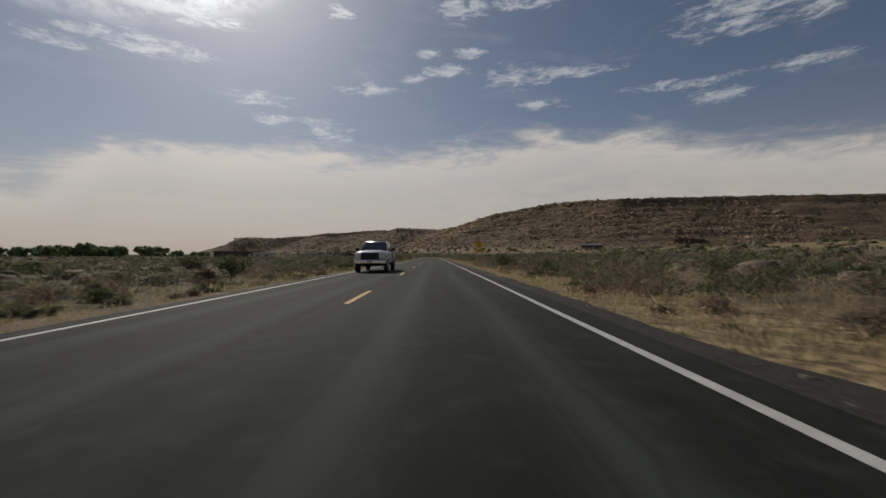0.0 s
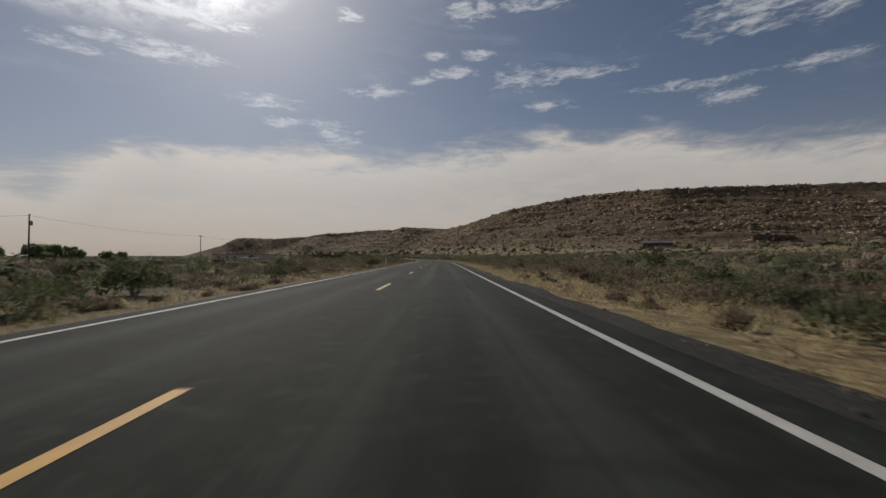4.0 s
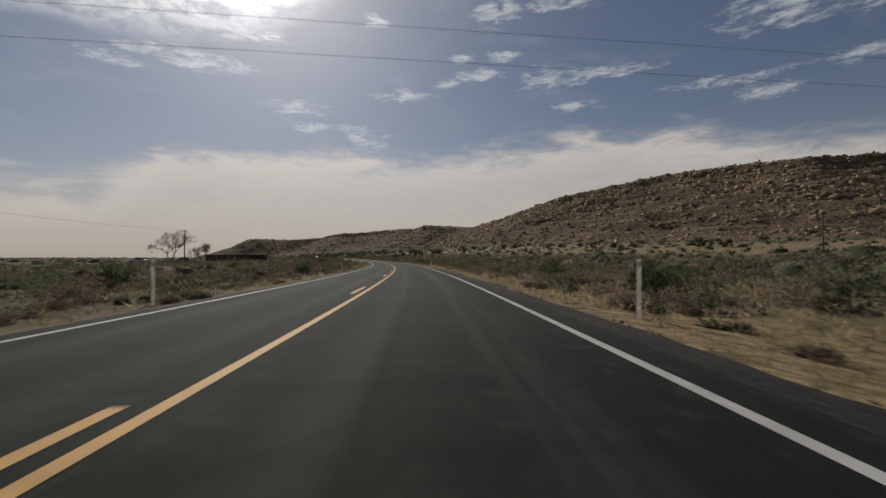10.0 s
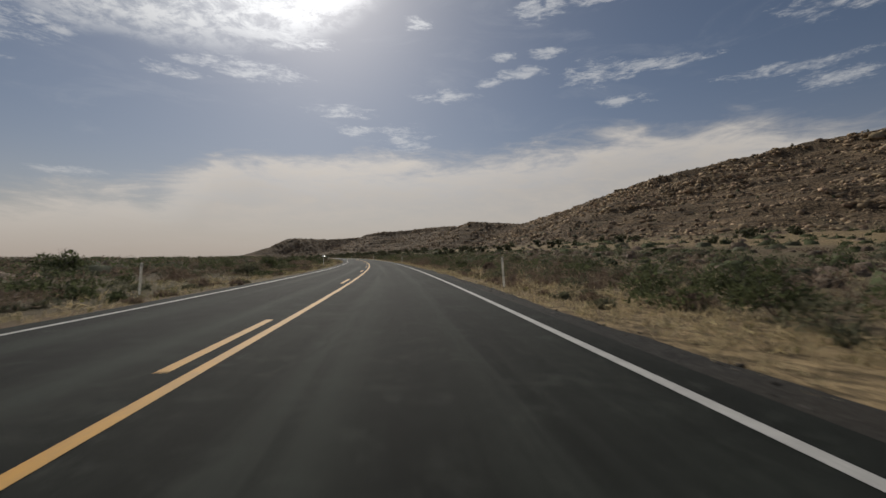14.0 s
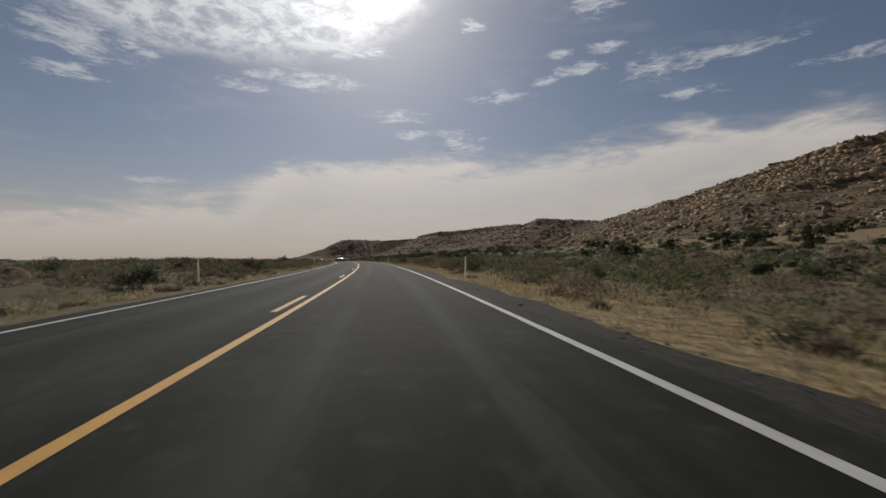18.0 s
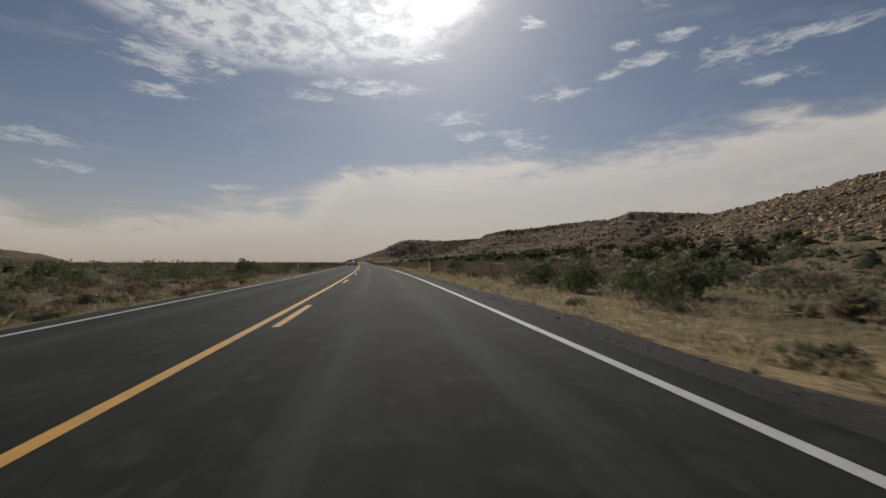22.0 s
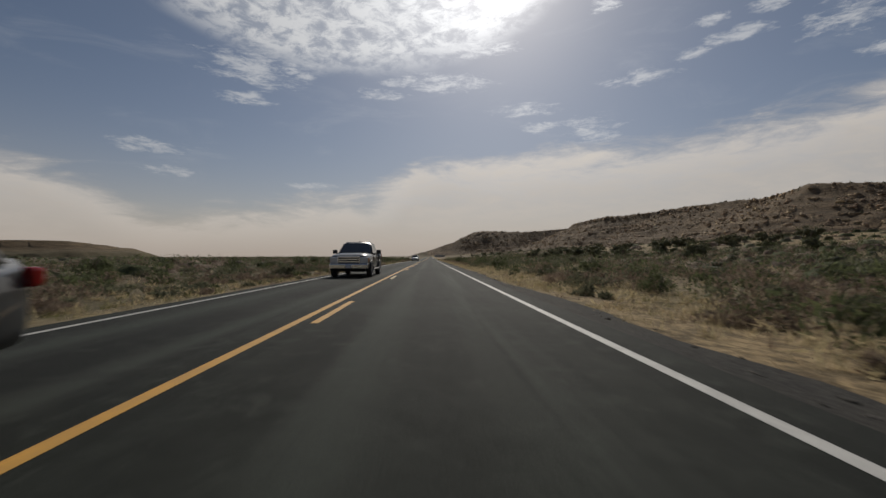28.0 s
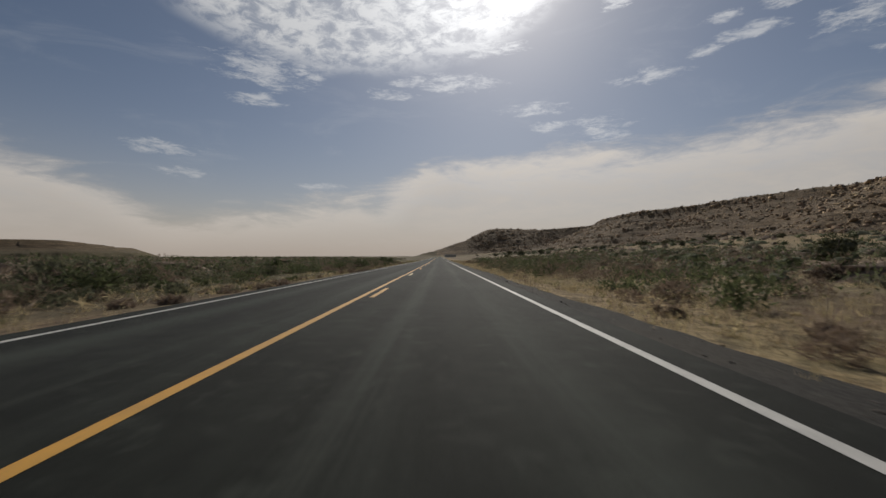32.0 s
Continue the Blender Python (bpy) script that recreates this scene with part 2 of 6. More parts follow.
def make_asphalt():
    mat = bpy.data.materials.new("worn_asphalt")
    mat.use_nodes = True
    g = Graph(mat.node_tree)
    bsdf = g.n["Principled BSDF"]
    uv = g.node("ShaderNodeUVMap", uv_map="along").outputs[0]      # x across in metres, y along in metres
    sep = g.node("ShaderNodeSeparateXYZ")
    g.put(sep.inputs[0], uv)
    across = sep.outputs[0]
    co = g.node("ShaderNodeTexCoord").outputs["Object"]
    stretch = g.node("ShaderNodeMapping")
    g.put(stretch.inputs[0], uv)
    stretch.inputs["Scale"].default_value = (1.4, 0.035, 1.0)
    streak = g.noise(stretch.outputs[0], 1.0, 5.0, 0.6, 0.3)
    blotch = g.noise(co, 0.22, 5.0, 0.6)
    fine = g.noise(co, 45.0, 3.0, 0.8)
    col = g.mix(g.smooth(streak, 0.35, 0.68), (0.0064, 0.0079, 0.0066), (0.0172, 0.0202, 0.0168))
    col = g.mix(g.m("MULTIPLY", g.smooth(blotch, 0.45, 0.7), 0.5), col, (0.0320, 0.0361, 0.0303))
    # mottled wear, its contrast raised to paint in a streaky sheen as well
    patch = g.noise(co, 2.6, 5.0, 0.7, 0.5)
    col = g.mix(g.m("MULTIPLY", g.smooth(patch, 0.5, 0.72), 0.75), col, (0.0352, 0.0404, 0.0336))
    col = g.mix(g.m("MULTIPLY", g.smooth(patch, 0.48, 0.3), 0.6), col, (0.0064, 0.0073, 0.0066))
    col = g.mix(g.m("MULTIPLY", g.smooth(fine, 0.4, 0.8), 0.4), col, (0.0400, 0.0430, 0.0369))
    # the two lanes' oily middles and polished wheel tracks
    for centre in (0.15, -3.65):
        d = g.m("ABSOLUTE", g.m("SUBTRACT", across, centre))
        tracks = g.m("EXPONENT", g.m("MULTIPLY", g.m("POWER", g.m("DIVIDE", g.m("SUBTRACT", d, 0.82), 0.3), 2.0), -1.0))
        col = g.mix(g.m("MULTIPLY", g.m("MULTIPLY", tracks, g.smooth(streak, 0.3, 0.6)), 0.7), col, (0.0448, 0.0507, 0.0435))
        oil = g.m("EXPONENT", g.m("MULTIPLY", g.m("POWER", g.m("DIVIDE", d, 0.35), 2.0), -1.0))
        col = g.mix(g.m("MULTIPLY", oil, 0.35), col, (0.0112, 0.0120, 0.0115))
    # sealed cracks
    vo = g.node("ShaderNodeTexVoronoi", feature="DISTANCE_TO_EDGE")
    cmap = g.node("ShaderNodeMapping")
    g.put(cmap.inputs[0], uv)
    cmap.inputs["Scale"].default_value = (0.16, 0.07, 1.0)
    wob = g.node("ShaderNodeVectorMath", operation="ADD")
    g.put(wob.inputs[0], cmap.outputs[0])
    nz = g.node("ShaderNodeTexNoise")
    g.put(nz.inputs["Vector"], co)
    nz.inputs["Scale"].default_value = 0.6
    sc = g.node("ShaderNodeVectorMath", operation="SCALE")
    g.put(sc.inputs[0], nz.outputs["Color"])
    sc.inputs["Scale"].default_value = 0.12
    g.put(wob.inputs[1], sc.outputs[0])
    g.put(vo.inputs["Vector"], wob.outputs[0])
    vo.inputs["Scale"].default_value = 1.0
    crack = g.m("SUBTRACT", 1.0, g.smooth(vo.outputs["Distance"], 0.002, 0.007))
    col = g.mix(g.m("MULTIPLY", crack, 0.3), col, (0.0112, 0.0120, 0.0115))
    g.put(bsdf.inputs["Base Color"], col)
    g.put(bsdf.inputs["Roughness"], g.m("ADD", 0.70, g.m("MULTIPLY", fine, 0.3)))
    bsdf.inputs["Specular IOR Level"].default_value = 0.11
    b = g.node("ShaderNodeBump")
    b.inputs["Strength"].default_value, b.inputs["Distance"].default_value = 0.7, 0.01
    g.put(b.inputs["Height"], fine)
    g.put(bsdf.inputs["Normal"], b.outputs[0])
    return mat


def make_ground():
    """Desert soil, dry grass and weeds in the valley; bare talus and bedded sandstone on the slopes."""
    mat = bpy.data.materials.new("desert_ground")
    mat.use_nodes = True
    g = Graph(mat.node_tree)
    bsdf = g.n["Principled BSDF"]
    co = g.node("ShaderNodeTexCoord").outputs["Object"]
    n1, n2 = g.noise(co, 0.018, 5.0, 0.6, 0.4), g.noise(co, 0.075, 6.0, 0.65, 0.6)
    n3, n4 = g.noise(co, 0.9, 5.0, 0.65), g.noise(co, 9.0, 4.0, 0.7)
    soil = g.mix(g.smooth(n3, 0.3, 0.7), (0.110, 0.077, 0.050), (0.215, 0.152, 0.097))
    straw = g.mix(g.smooth(n4, 0.3, 0.7), (0.135, 0.105, 0.060), (0.28, 0.225, 0.13))
    weed = g.mix(g.smooth(n4, 0.3, 0.7), (0.105, 0.090, 0.050), (0.17, 0.145, 0.080))
    low = g.mix(g.smooth(n2, 0.40, 0.58), soil, straw)
    low = g.mix(g.m("MULTIPLY", g.smooth(n1, 0.44, 0.62), g.smooth(n2, 0.35, 0.6)), low, weed)
    litter = g.noise(co, 3.2, 6.0, 0.8, 0.4)
    low = g.mix(g.m("MULTIPLY", g.smooth(litter, 0.50, 0.36), 0.7), low, (0.055, 0.044, 0.028))
    low = g.mix(g.m("MULTIPLY", g.smooth(litter, 0.54, 0.68), 0.55), low, (0.34, 0.28, 0.175))
    verge = g.node("ShaderNodeAttribute", attribute_name="grass").outputs["Fac"]
    mat_noise = g.noise(co, 1.7, 6.0, 0.75, 0.5)
    mown = g.mix(g.smooth(mat_noise, 0.38, 0.60), (0.115, 0.085, 0.048), (0.40, 0.292, 0.158))
    mown = g.mix(g.m("MULTIPLY", g.smooth(n4, 0.52, 0.36), 0.6), mown, (0.075, 0.058, 0.035))
    mown = g.mix(g.m("MULTIPLY", g.smooth(n2, 0.47, 0.62), 0.35), mown, (0.20, 0.18, 0.085))
    low = g.mix(g.m("MULTIPLY", verge, g.smooth(g.m("ADD", verge, g.m("SUBTRACT", litter, 0.5)), 0.25, 0.75)), low, mown)
    at = g.node("ShaderNodeAttribute", attribute_name="rock")
    rock = at.outputs["Fac"]
    sep = g.node("ShaderNodeSeparateXYZ")
    g.put(sep.inputs[0], co)
    bed = g.node("ShaderNodeCombineXYZ")
    g.put(bed.inputs[0], g.m("MULTIPLY", sep.outputs[0], 0.012))
    g.put(bed.inputs[1], g.m("MULTIPLY", sep.outputs[1], 0.012))
    g.put(bed.inputs[2], g.m("MULTIPLY", sep.outputs[2], 0.33))
    beds = g.noise(bed.outputs[0], 1.0, 6.0, 0.62, 0.4)
    stone = g.mix(g.smooth(beds, 0.33, 0.66), (0.090, 0.064, 0.041), (0.265, 0.185, 0.108))
    mottle = g.noise(co, 0.28, 6.0, 0.75, 0.3)
    stone = g.mix(g.m("MULTIPLY", g.smooth(mottle, 0.47, 0.36), 0.65), stone, (0.060, 0.048, 0.032))
    stone = g.mix(g.m("MULTIPLY", g.smooth(mottle, 0.56, 0.68), 0.7), stone, (0.31, 0.232, 0.155))
    stone = g.mix(g.m("MULTIPLY", g.smooth(n3, 0.45, 0.7), 0.4), stone, (0.33, 0.24, 0.15))
    stone = g.mix(g.m("MULTIPLY", g.smooth(n2, 0.5, 0.7), 0.55), stone, (0.085, 0.075, 0.05))
    vo = g.node("ShaderNodeTexVoronoi")
    g.put(vo.inputs["Vector"], co)
    vo.inputs["Scale"].default_value = 0.42
    stone = g.mix(g.m("MULTIPLY", g.smooth(vo.outputs["Distance"], 0.55, 0.15), 0.35), stone, (0.23, 0.165, 0.11))
    warp = g.node("ShaderNodeMapping")
    g.put(warp.inputs[0], co)
    warp.inputs["Scale"].default_value = (0.34, 0.34, 0.75)
    joint = g.node("ShaderNodeTexVoronoi", feature="DISTANCE_TO_EDGE")
    shift = g.node("ShaderNodeVectorMath", operation="ADD")
    g.put(shift.inputs[0], warp.outputs[0])
    wob = g.node("ShaderNodeTexNoise")
    g.put(wob.inputs["Vector"], co)
    wob.inputs["Scale"].default_value, wob.inputs["Detail"].default_value = 0.5, 5.0
    g.put(shift.inputs[1], wob.outputs["Color"])
    g.put(joint.inputs["Vector"], shift.outputs[0])
    joint.inputs["Scale"].default_value = 1.0
    crack = g.m("SUBTRACT", 1.0, g.smooth(joint.outputs["Distance"], 0.03, 0.16))
    stone = g.mix(g.m("MULTIPLY", crack, 0.7), stone, (0.042, 0.032, 0.023))
    col = g.mix(rock, low, stone)
    scrub = g.node("ShaderNodeAttribute", attribute_name="scrub").outputs["Fac"]
    tufts = g.noise(co, 0.11, 6.0, 0.8, 0.5)
    bush = g.mix(g.smooth(tufts, 0.38, 0.62), (0.050, 0.050, 0.028), (0.115, 0.100, 0.062))
    col = g.mix(scrub, col, bush)
    g.put(bsdf.inputs["Base Color"], col)
    bsdf.inputs["Roughness"].default_value = 0.95
    bsdf.inputs["Specular IOR Level"].default_value = 0.15
    b = g.node("ShaderNodeBump")
    b.inputs["Strength"].default_value, b.inputs["Distance"].default_value = 0.8, 0.35
    g.put(b.inputs["Height"], g.m("SUBTRACT", g.m("ADD", n3, g.m("MULTIPLY", n4, 0.25)), g.m("MULTIPLY", g.m("MULTIPLY", crack, rock), 0.8)))
    g.put(bsdf.inputs["Normal"], b.outputs[0])
    return mat


M_ASPHALT = make_asphalt()
M_GROUND = make_ground()
M_GRAVEL = material("roadside_gravel", (0.012, 0.012, 0.011), 0.95, grain=[(1.2, (0.033, 0.030, 0.026), 0.6), (16.0, (0.085, 0.079, 0.070), 0.5), (0.22, (0.065, 0.054, 0.040), 0.4)], bump=1.0, bump_scale=25.0, spec=0.2)
M_TURNOUT = material("trodden_gravel", (0.050, 0.043, 0.037), 0.95, grain=[(0.6, (0.10, 0.08, 0.062), 0.7), (9.0, (0.13, 0.112, 0.092), 0.5), (2.5, (0.030, 0.027, 0.024), 0.6)], bump=1.0, bump_scale=18.0, spec=0.2)
M_CHIPS = material("gravel_chips", (0.085, 0.078, 0.068), 0.95, grain=[(2.0, (0.15, 0.125, 0.10), 0.6)], jitter=0.5, spec=0.2)
M_DIRT = material("pale_track_dirt", (0.20, 0.155, 0.115), 0.95, grain=[(0.5, (0.13, 0.10, 0.075), 0.6), (6.0, (0.27, 0.22, 0.165), 0.5)], bump=0.8, bump_scale=8.0, spec=0.15)
M_WHITE_LINE = material("worn_white_paint", (0.50, 0.49, 0.46), 0.7, grain=[(3.0, (0.34, 0.33, 0.31), 0.6), (40.0, (0.22, 0.21, 0.2), 0.4)])
M_YELLOW_LINE = material("worn_yellow_paint", (0.58, 0.29, 0.028), 0.7, grain=[(3.0, (0.42, 0.22, 0.035), 0.6), (40.0, (0.25, 0.17, 0.07), 0.4)])
M_PALE_YELLOW = material("faded_yellow_paint", (0.60, 0.47, 0.20), 0.7, grain=[(3.0, (0.40, 0.31, 0.14), 0.6), (40.0, (0.22, 0.18, 0.1), 0.4)])
M_STEEL = material("galvanised_steel", (0.36, 0.36, 0.35), 0.55, 0.7, grain=[(6.0, (0.22, 0.22, 0.21), 0.5)])
M_RUST = material("brown_steel_post", (0.13, 0.085, 0.06), 0.8, 0.2, grain=[(8.0, (0.22, 0.12, 0.07), 0.6)])
M_SIGN_YELLOW = material("warning_yellow", (0.92, 0.55, 0.015), 0.45, grain=[(2.0, (0.62, 0.33, 0.03), 0.4)])
M_SIGN_DULL = material("sun_bleached_yellow", (0.50, 0.34, 0.06), 0.6, grain=[(4.0, (0.36, 0.25, 0.08), 0.6)])
M_SIGN_WHITE = material("sign_white", (0.62, 0.63, 0.63), 0.5, grain=[(3.0, (0.45, 0.46, 0.46), 0.5)])
M_SIGN_GREEN = material("sign_green", (0.012, 0.19, 0.13), 0.45, grain=[(5.0, (0.03, 0.14, 0.10), 0.5)])
M_BLACK = material("black_sheeting", (0.012, 0.012, 0.012), 0.5)

M_WOOD_POLE = material("weathered_pole_wood", (0.10, 0.075, 0.055), 0.9, grain=[(2.0, (0.055, 0.04, 0.03), 0.7), (20.0, (0.17, 0.135, 0.10), 0.5)], bump=0.6)
M_INSULATOR = material("dark_porcelain", (0.05, 0.035, 0.03), 0.2)
M_WIRE = material("aluminium_wire", (0.10, 0.10, 0.10), 0.5, 0.6)
M_STUCCO = material("tan_stucco", (0.62, 0.55, 0.47), 0.95, grain=[(0.6, (0.50, 0.43, 0.36), 0.6), (8.0, (0.66, 0.59, 0.51), 0.4)], bump=0.4)
M_BROWN_WALL = material("brown_painted_wall", (0.10, 0.062, 0.047), 0.9, grain=[(0.7, (0.07, 0.045, 0.035), 0.6), (9.0, (0.14, 0.09, 0.065), 0.4)], bump=0.3)
M_ROOF_DARK = material("dark_roofing", (0.06, 0.055, 0.05), 0.9, grain=[(1.0, (0.10, 0.09, 0.08), 0.6)])
M_ROOF_METAL = material("pale_sheet_metal_roof", (0.46, 0.47, 0.48), 0.4, 0.6, grain=[(0.8, (0.32, 0.32, 0.32), 0.5)])
M_WINDOW = material("dark_window_glass", (0.012, 0.014, 0.016), 0.06, spec=0.8)
M_FRAME = material("pale_window_frame", (0.45, 0.44, 0.42), 0.6)
M_SANDSTONE = material("sandstone_boulder", (0.40, 0.30, 0.19), 0.95, grain=[(0.12, (0.20, 0.14, 0.095), 0.6), (1.6, (0.42, 0.325, 0.23), 0.5)], bump=0.8, bump_scale=4.0, jitter=0.38, spec=0.15)
M_JUNIPER = leafy("juniper_foliage", (0.085, 0.090, 0.050), (0.13, 0.128, 0.070), 0.4, 0.8, 0.3)
M_GREEN = leafy("greasewood_leaves", (0.085, 0.100, 0.050), (0.135, 0.150, 0.072), 0.35, 0.12, 0.4)
M_SAGE = leafy("sagebrush_leaves", (0.125, 0.130, 0.082), (0.185, 0.180, 0.112), 0.3, 0.12, 0.35)
M_DRY = leafy("dry_brush_twigs", (0.19, 0.142, 0.105), (0.28, 0.215, 0.158), 0.3, 0.15, 0.3)
M_STRAW = leafy("dry_grass_blades", (0.40, 0.315, 0.175), (0.50, 0.42, 0.26), 0.3, 0.10, 0.4)
M_WEED = leafy("green_grass_blades", (0.115, 0.125, 0.042), (0.20, 0.185, 0.075), 0.3, 0.10, 0.4)
M_BARK = material("grey_bark", (0.20, 0.165, 0.135), 0.95, grain=[(3.0, (0.11, 0.09, 0.07), 0.6)], bump=0.8)
# leaf green lightened to take in the haze over the distant grove
M_COTTONWOOD = leafy("cottonwood_leaves", (0.19, 0.235, 0.105), (0.27, 0.31, 0.15), 0.35, 0.2, 0.5)
M_POST_WHITE = leafy("delineator_plastic", (0.80, 0.79, 0.75), (0.62, 0.60, 0.55), 0.05, 6.0, 0.5)

# ---------------------------------------------------------------- building helpers


def part(name, bm, mat, parent=None, label="", smooth=False):
    """Links a bmesh as one mesh object, under a thing or a part."""
    me = bpy.data.meshes.new(name)
    bm.normal_update()
    bm.to_mesh(me)
    bm.free()
    if smooth:
        me.shade_smooth()
    me.materials.append(mat)
    ob = new(name, me)
    if parent:
        ob.parent = parent
    if label:
        tagged(ob, label)
    return ob


def thing(name, label, category, m=None, group="", kind=""):
    ob = new(name)
    ob.empty_display_size = 0.2
    if m is not None:
        ob.matrix_basis = m
    return tagged(ob, label, category, group, kind)


def fast_mesh(name, verts, faces, mat, smooth=False):
    """A mesh from arrays: verts n x 3, faces m x 3 or m x 4."""
    me = bpy.data.meshes.new(name)
    verts, faces = np.asarray(verts, np.float32), np.asarray(faces, np.int32)
    k = faces.shape[1]
    me.vertices.add(len(verts))
    me.vertices.foreach_set("co", verts.ravel())
    me.loops.add(faces.size)
    me.loops.foreach_set("vertex_index", faces.ravel())
    me.polygons.add(len(faces))
    me.polygons.foreach_set("loop_start", np.arange(0, faces.size, k, dtype=np.int32))
    me.polygons.foreach_set("loop_total", np.full(len(faces), k, np.int32))
    if smooth:
        me.polygons.foreach_set("use_smooth", np.ones(len(faces), bool))
    me.update(calc_edges=True)
    me.materials.append(mat)
    return new(name, me)


def box(bm, c, size, bevel=0.0, rot=None):
    """Adds a box round c; bevelled edges where asked."""
    r = bmesh.ops.create_cube(bm, size=1.0)
    vs = r["verts"]
    bmesh.ops.scale(bm, vec=size, verts=vs)
    if bevel:
        es = list({e for v in vs for e in v.link_edges})
        out = bmesh.ops.bevel(bm, geom=es, offset=bevel, segments=2, affect="EDGES", profile=0.6)
        vs = list({v for f in out["faces"] for v in f.verts} | {v for v in vs if v.is_valid})
    if rot is not None:
        bmesh.ops.rotate(bm, cent=(0, 0, 0), matrix=rot, verts=vs)
    bmesh.ops.translate(bm, vec=c, verts=vs)
    return vs


def tube(bm, p, q, r0, r1=None, n=10):
    """Adds a tapered round bar from p to q."""
    p, q = Vector(p), Vector(q)
    d = q - p
    m = Matrix.Translation((p + q) / 2) @ d.to_track_quat("Z", "Y").to_matrix().to_4x4()
    bmesh.ops.create_cone(bm, cap_ends=True, segments=n, radius1=r0, radius2=r0 if r1 is None else r1, depth=d.length, matrix=m)


def quick_box(c, size, bevel=0.0):
    bm = bmesh.new()
    box(bm, c, size, bevel)
    return bm


def quick_tube(p, q, r0, r1=None, n=10):
    bm = bmesh.new()
    tube(bm, p, q, r0, r1, n)
    return bm


def hash2(ix, iy, seed):
    h = (ix.astype(np.int64) * 374761393 + iy.astype(np.int64) * 668265263 + seed * 982451653) & 0x7FFFFFFF
    h = ((h ^ (h >> 13)) * 1274126177) & 0x7FFFFFFF
    return ((h ^ (h >> 16)) & 0xFFFF) / 65535.0


def vnoise(x, y, seed=0):
    """Smooth random field, 0 to 1, one bump a unit."""
    x, y = np.asarray(x, float), np.asarray(y, float)
    ix, iy = np.floor(x), np.floor(y)
    fx, fy = x - ix, y - iy
    fx, fy = fx * fx * (3 - 2 * fx), fy * fy * (3 - 2 * fy)
    a, b = hash2(ix, iy, seed), hash2(ix + 1, iy, seed)
    c, d = hash2(ix, iy + 1, seed), hash2(ix + 1, iy + 1, seed)
    return (a + (b - a) * fx) * (1 - fy) + (c + (d - c) * fx) * fy


def fbm(x, y, octaves=4, seed=0, gain=0.5):
    v, amp, tot = 0.0, 1.0, 0.0
    for k in range(octaves):
        v = v + amp * vnoise(x * 2 ** k, y * 2 ** k, seed + 17 * k)
        tot += amp
        amp *= gain
    return v / tot


# ---------------------------------------------------------------- the land
# rims of the mesas: x, y, height of the rim; the plateau lies on the right of the line
NEAR_RIM = [(899, 567, 81), (600, 648, 88), (444, 689, 90), (291, 722, 90), (211, 826, 96), (107, 897, 81), (29, 1022, 63), (-40, 1414, 71),
            (-157, 1499, 90), (-196, 1595, 87), (-310, 1706, 92), (-411, 1754, 85), (-478, 1776, 86), (-575, 1862, 79), (-633, 2014, 83), (-640, 2250, 86)]
FAR_RIM = [(-652, 2285, 98), (-821, 2113, 77), (-903, 1971, 77), (-964, 1882, 40), (-1014, 1969, 42), (-1045, 2271, 66)]
LEFT_RIM = [(-3300, 1900, 30), (-2900, 1700, 30), (-2660, 1560, 40), (-2610, 1400, 56), (-2700, 1180, 60), (-2750, 900, 64)]

NEAR_BACK = [(-640, 3900, 0), (1900, 3900, 0), (1900, 566, 0)]
FAR_BACK = [(-1045, 3900, 0), (-660, 3900, 0)]
LEFT_BACK = [(-2750, -400, 0), (-4600, -400, 0), (-4600, 1900, 0)]


def inside(x, y, ring):
    """Which places lie within a closed ring of corners."""
    hit = np.zeros(x.shape, bool)
    for (x0, y0, _), (x1, y1, _) in zip(ring, ring[1:] + ring[:1]):
        if y0 != y1:
            hit ^= ((y0 > y) != (y1 > y)) & (x < (x1 - x0) * (y - y0) / (y1 - y0) + x0)
    return hit


def mesa(x, y, rim, back, cliff=0.14):
    """Height of a mesa with a caprock cliff and a talus slope below it; back closes the plateau behind its rim."""
    best, top = np.full(x.shape, 1e9), np.zeros(x.shape)
    for (x0, y0, h0), (x1, y1, h1) in zip(rim[:-1], rim[1:]):
        ex, ey = x1 - x0, y1 - y0
        u = np.clip(((x - x0) * ex + (y - y0) * ey) / (ex * ex + ey * ey), 0, 1)
        d = np.hypot(x - x0 - u * ex, y - y0 - u * ey)
        m = d < best - 1e-6
        best, top = np.where(m, d, best), np.where(m, h0 + (h1 - h0) * u, top)
    side = np.where(inside(x, y, rim + back), -1.0, 1.0)
    d = best * side
    d = d + (fbm(x / 70, y / 70, 3, 5) - 0.5) * 34 * np.clip(best / 40, 0.25, 1)     # gullies and spurs
    wide = 60 + 1.9 * top
    u = np.clip((d - 12) / (wide - 12), 0, 1)
    out = np.where(d < 12, 1 - cliff * np.clip(d / 12, 0, 1), (1 - cliff) * (1 - u) ** 1.35)
    f = np.where(d < 0, 1 + np.clip(-d, 0, 400) * 0.0002, out)
    # ledges: the slope steps down over harder beds
    step = f * 9 + (fbm(x / 60, y / 60, 3, 9) - 0.5) * 1.1
    led = np.floor(step) + np.clip((step - np.floor(step)) * 2.2 - 0.6, 0, 1)
    f = np.where((d > 12) & (f > 0.16), f * 0.42 + 0.58 * np.clip((led - (step - f * 9)) / 9, 0, 1.02), f)
    return top * f, np.clip((f - 0.05) / 0.12, 0, 1)


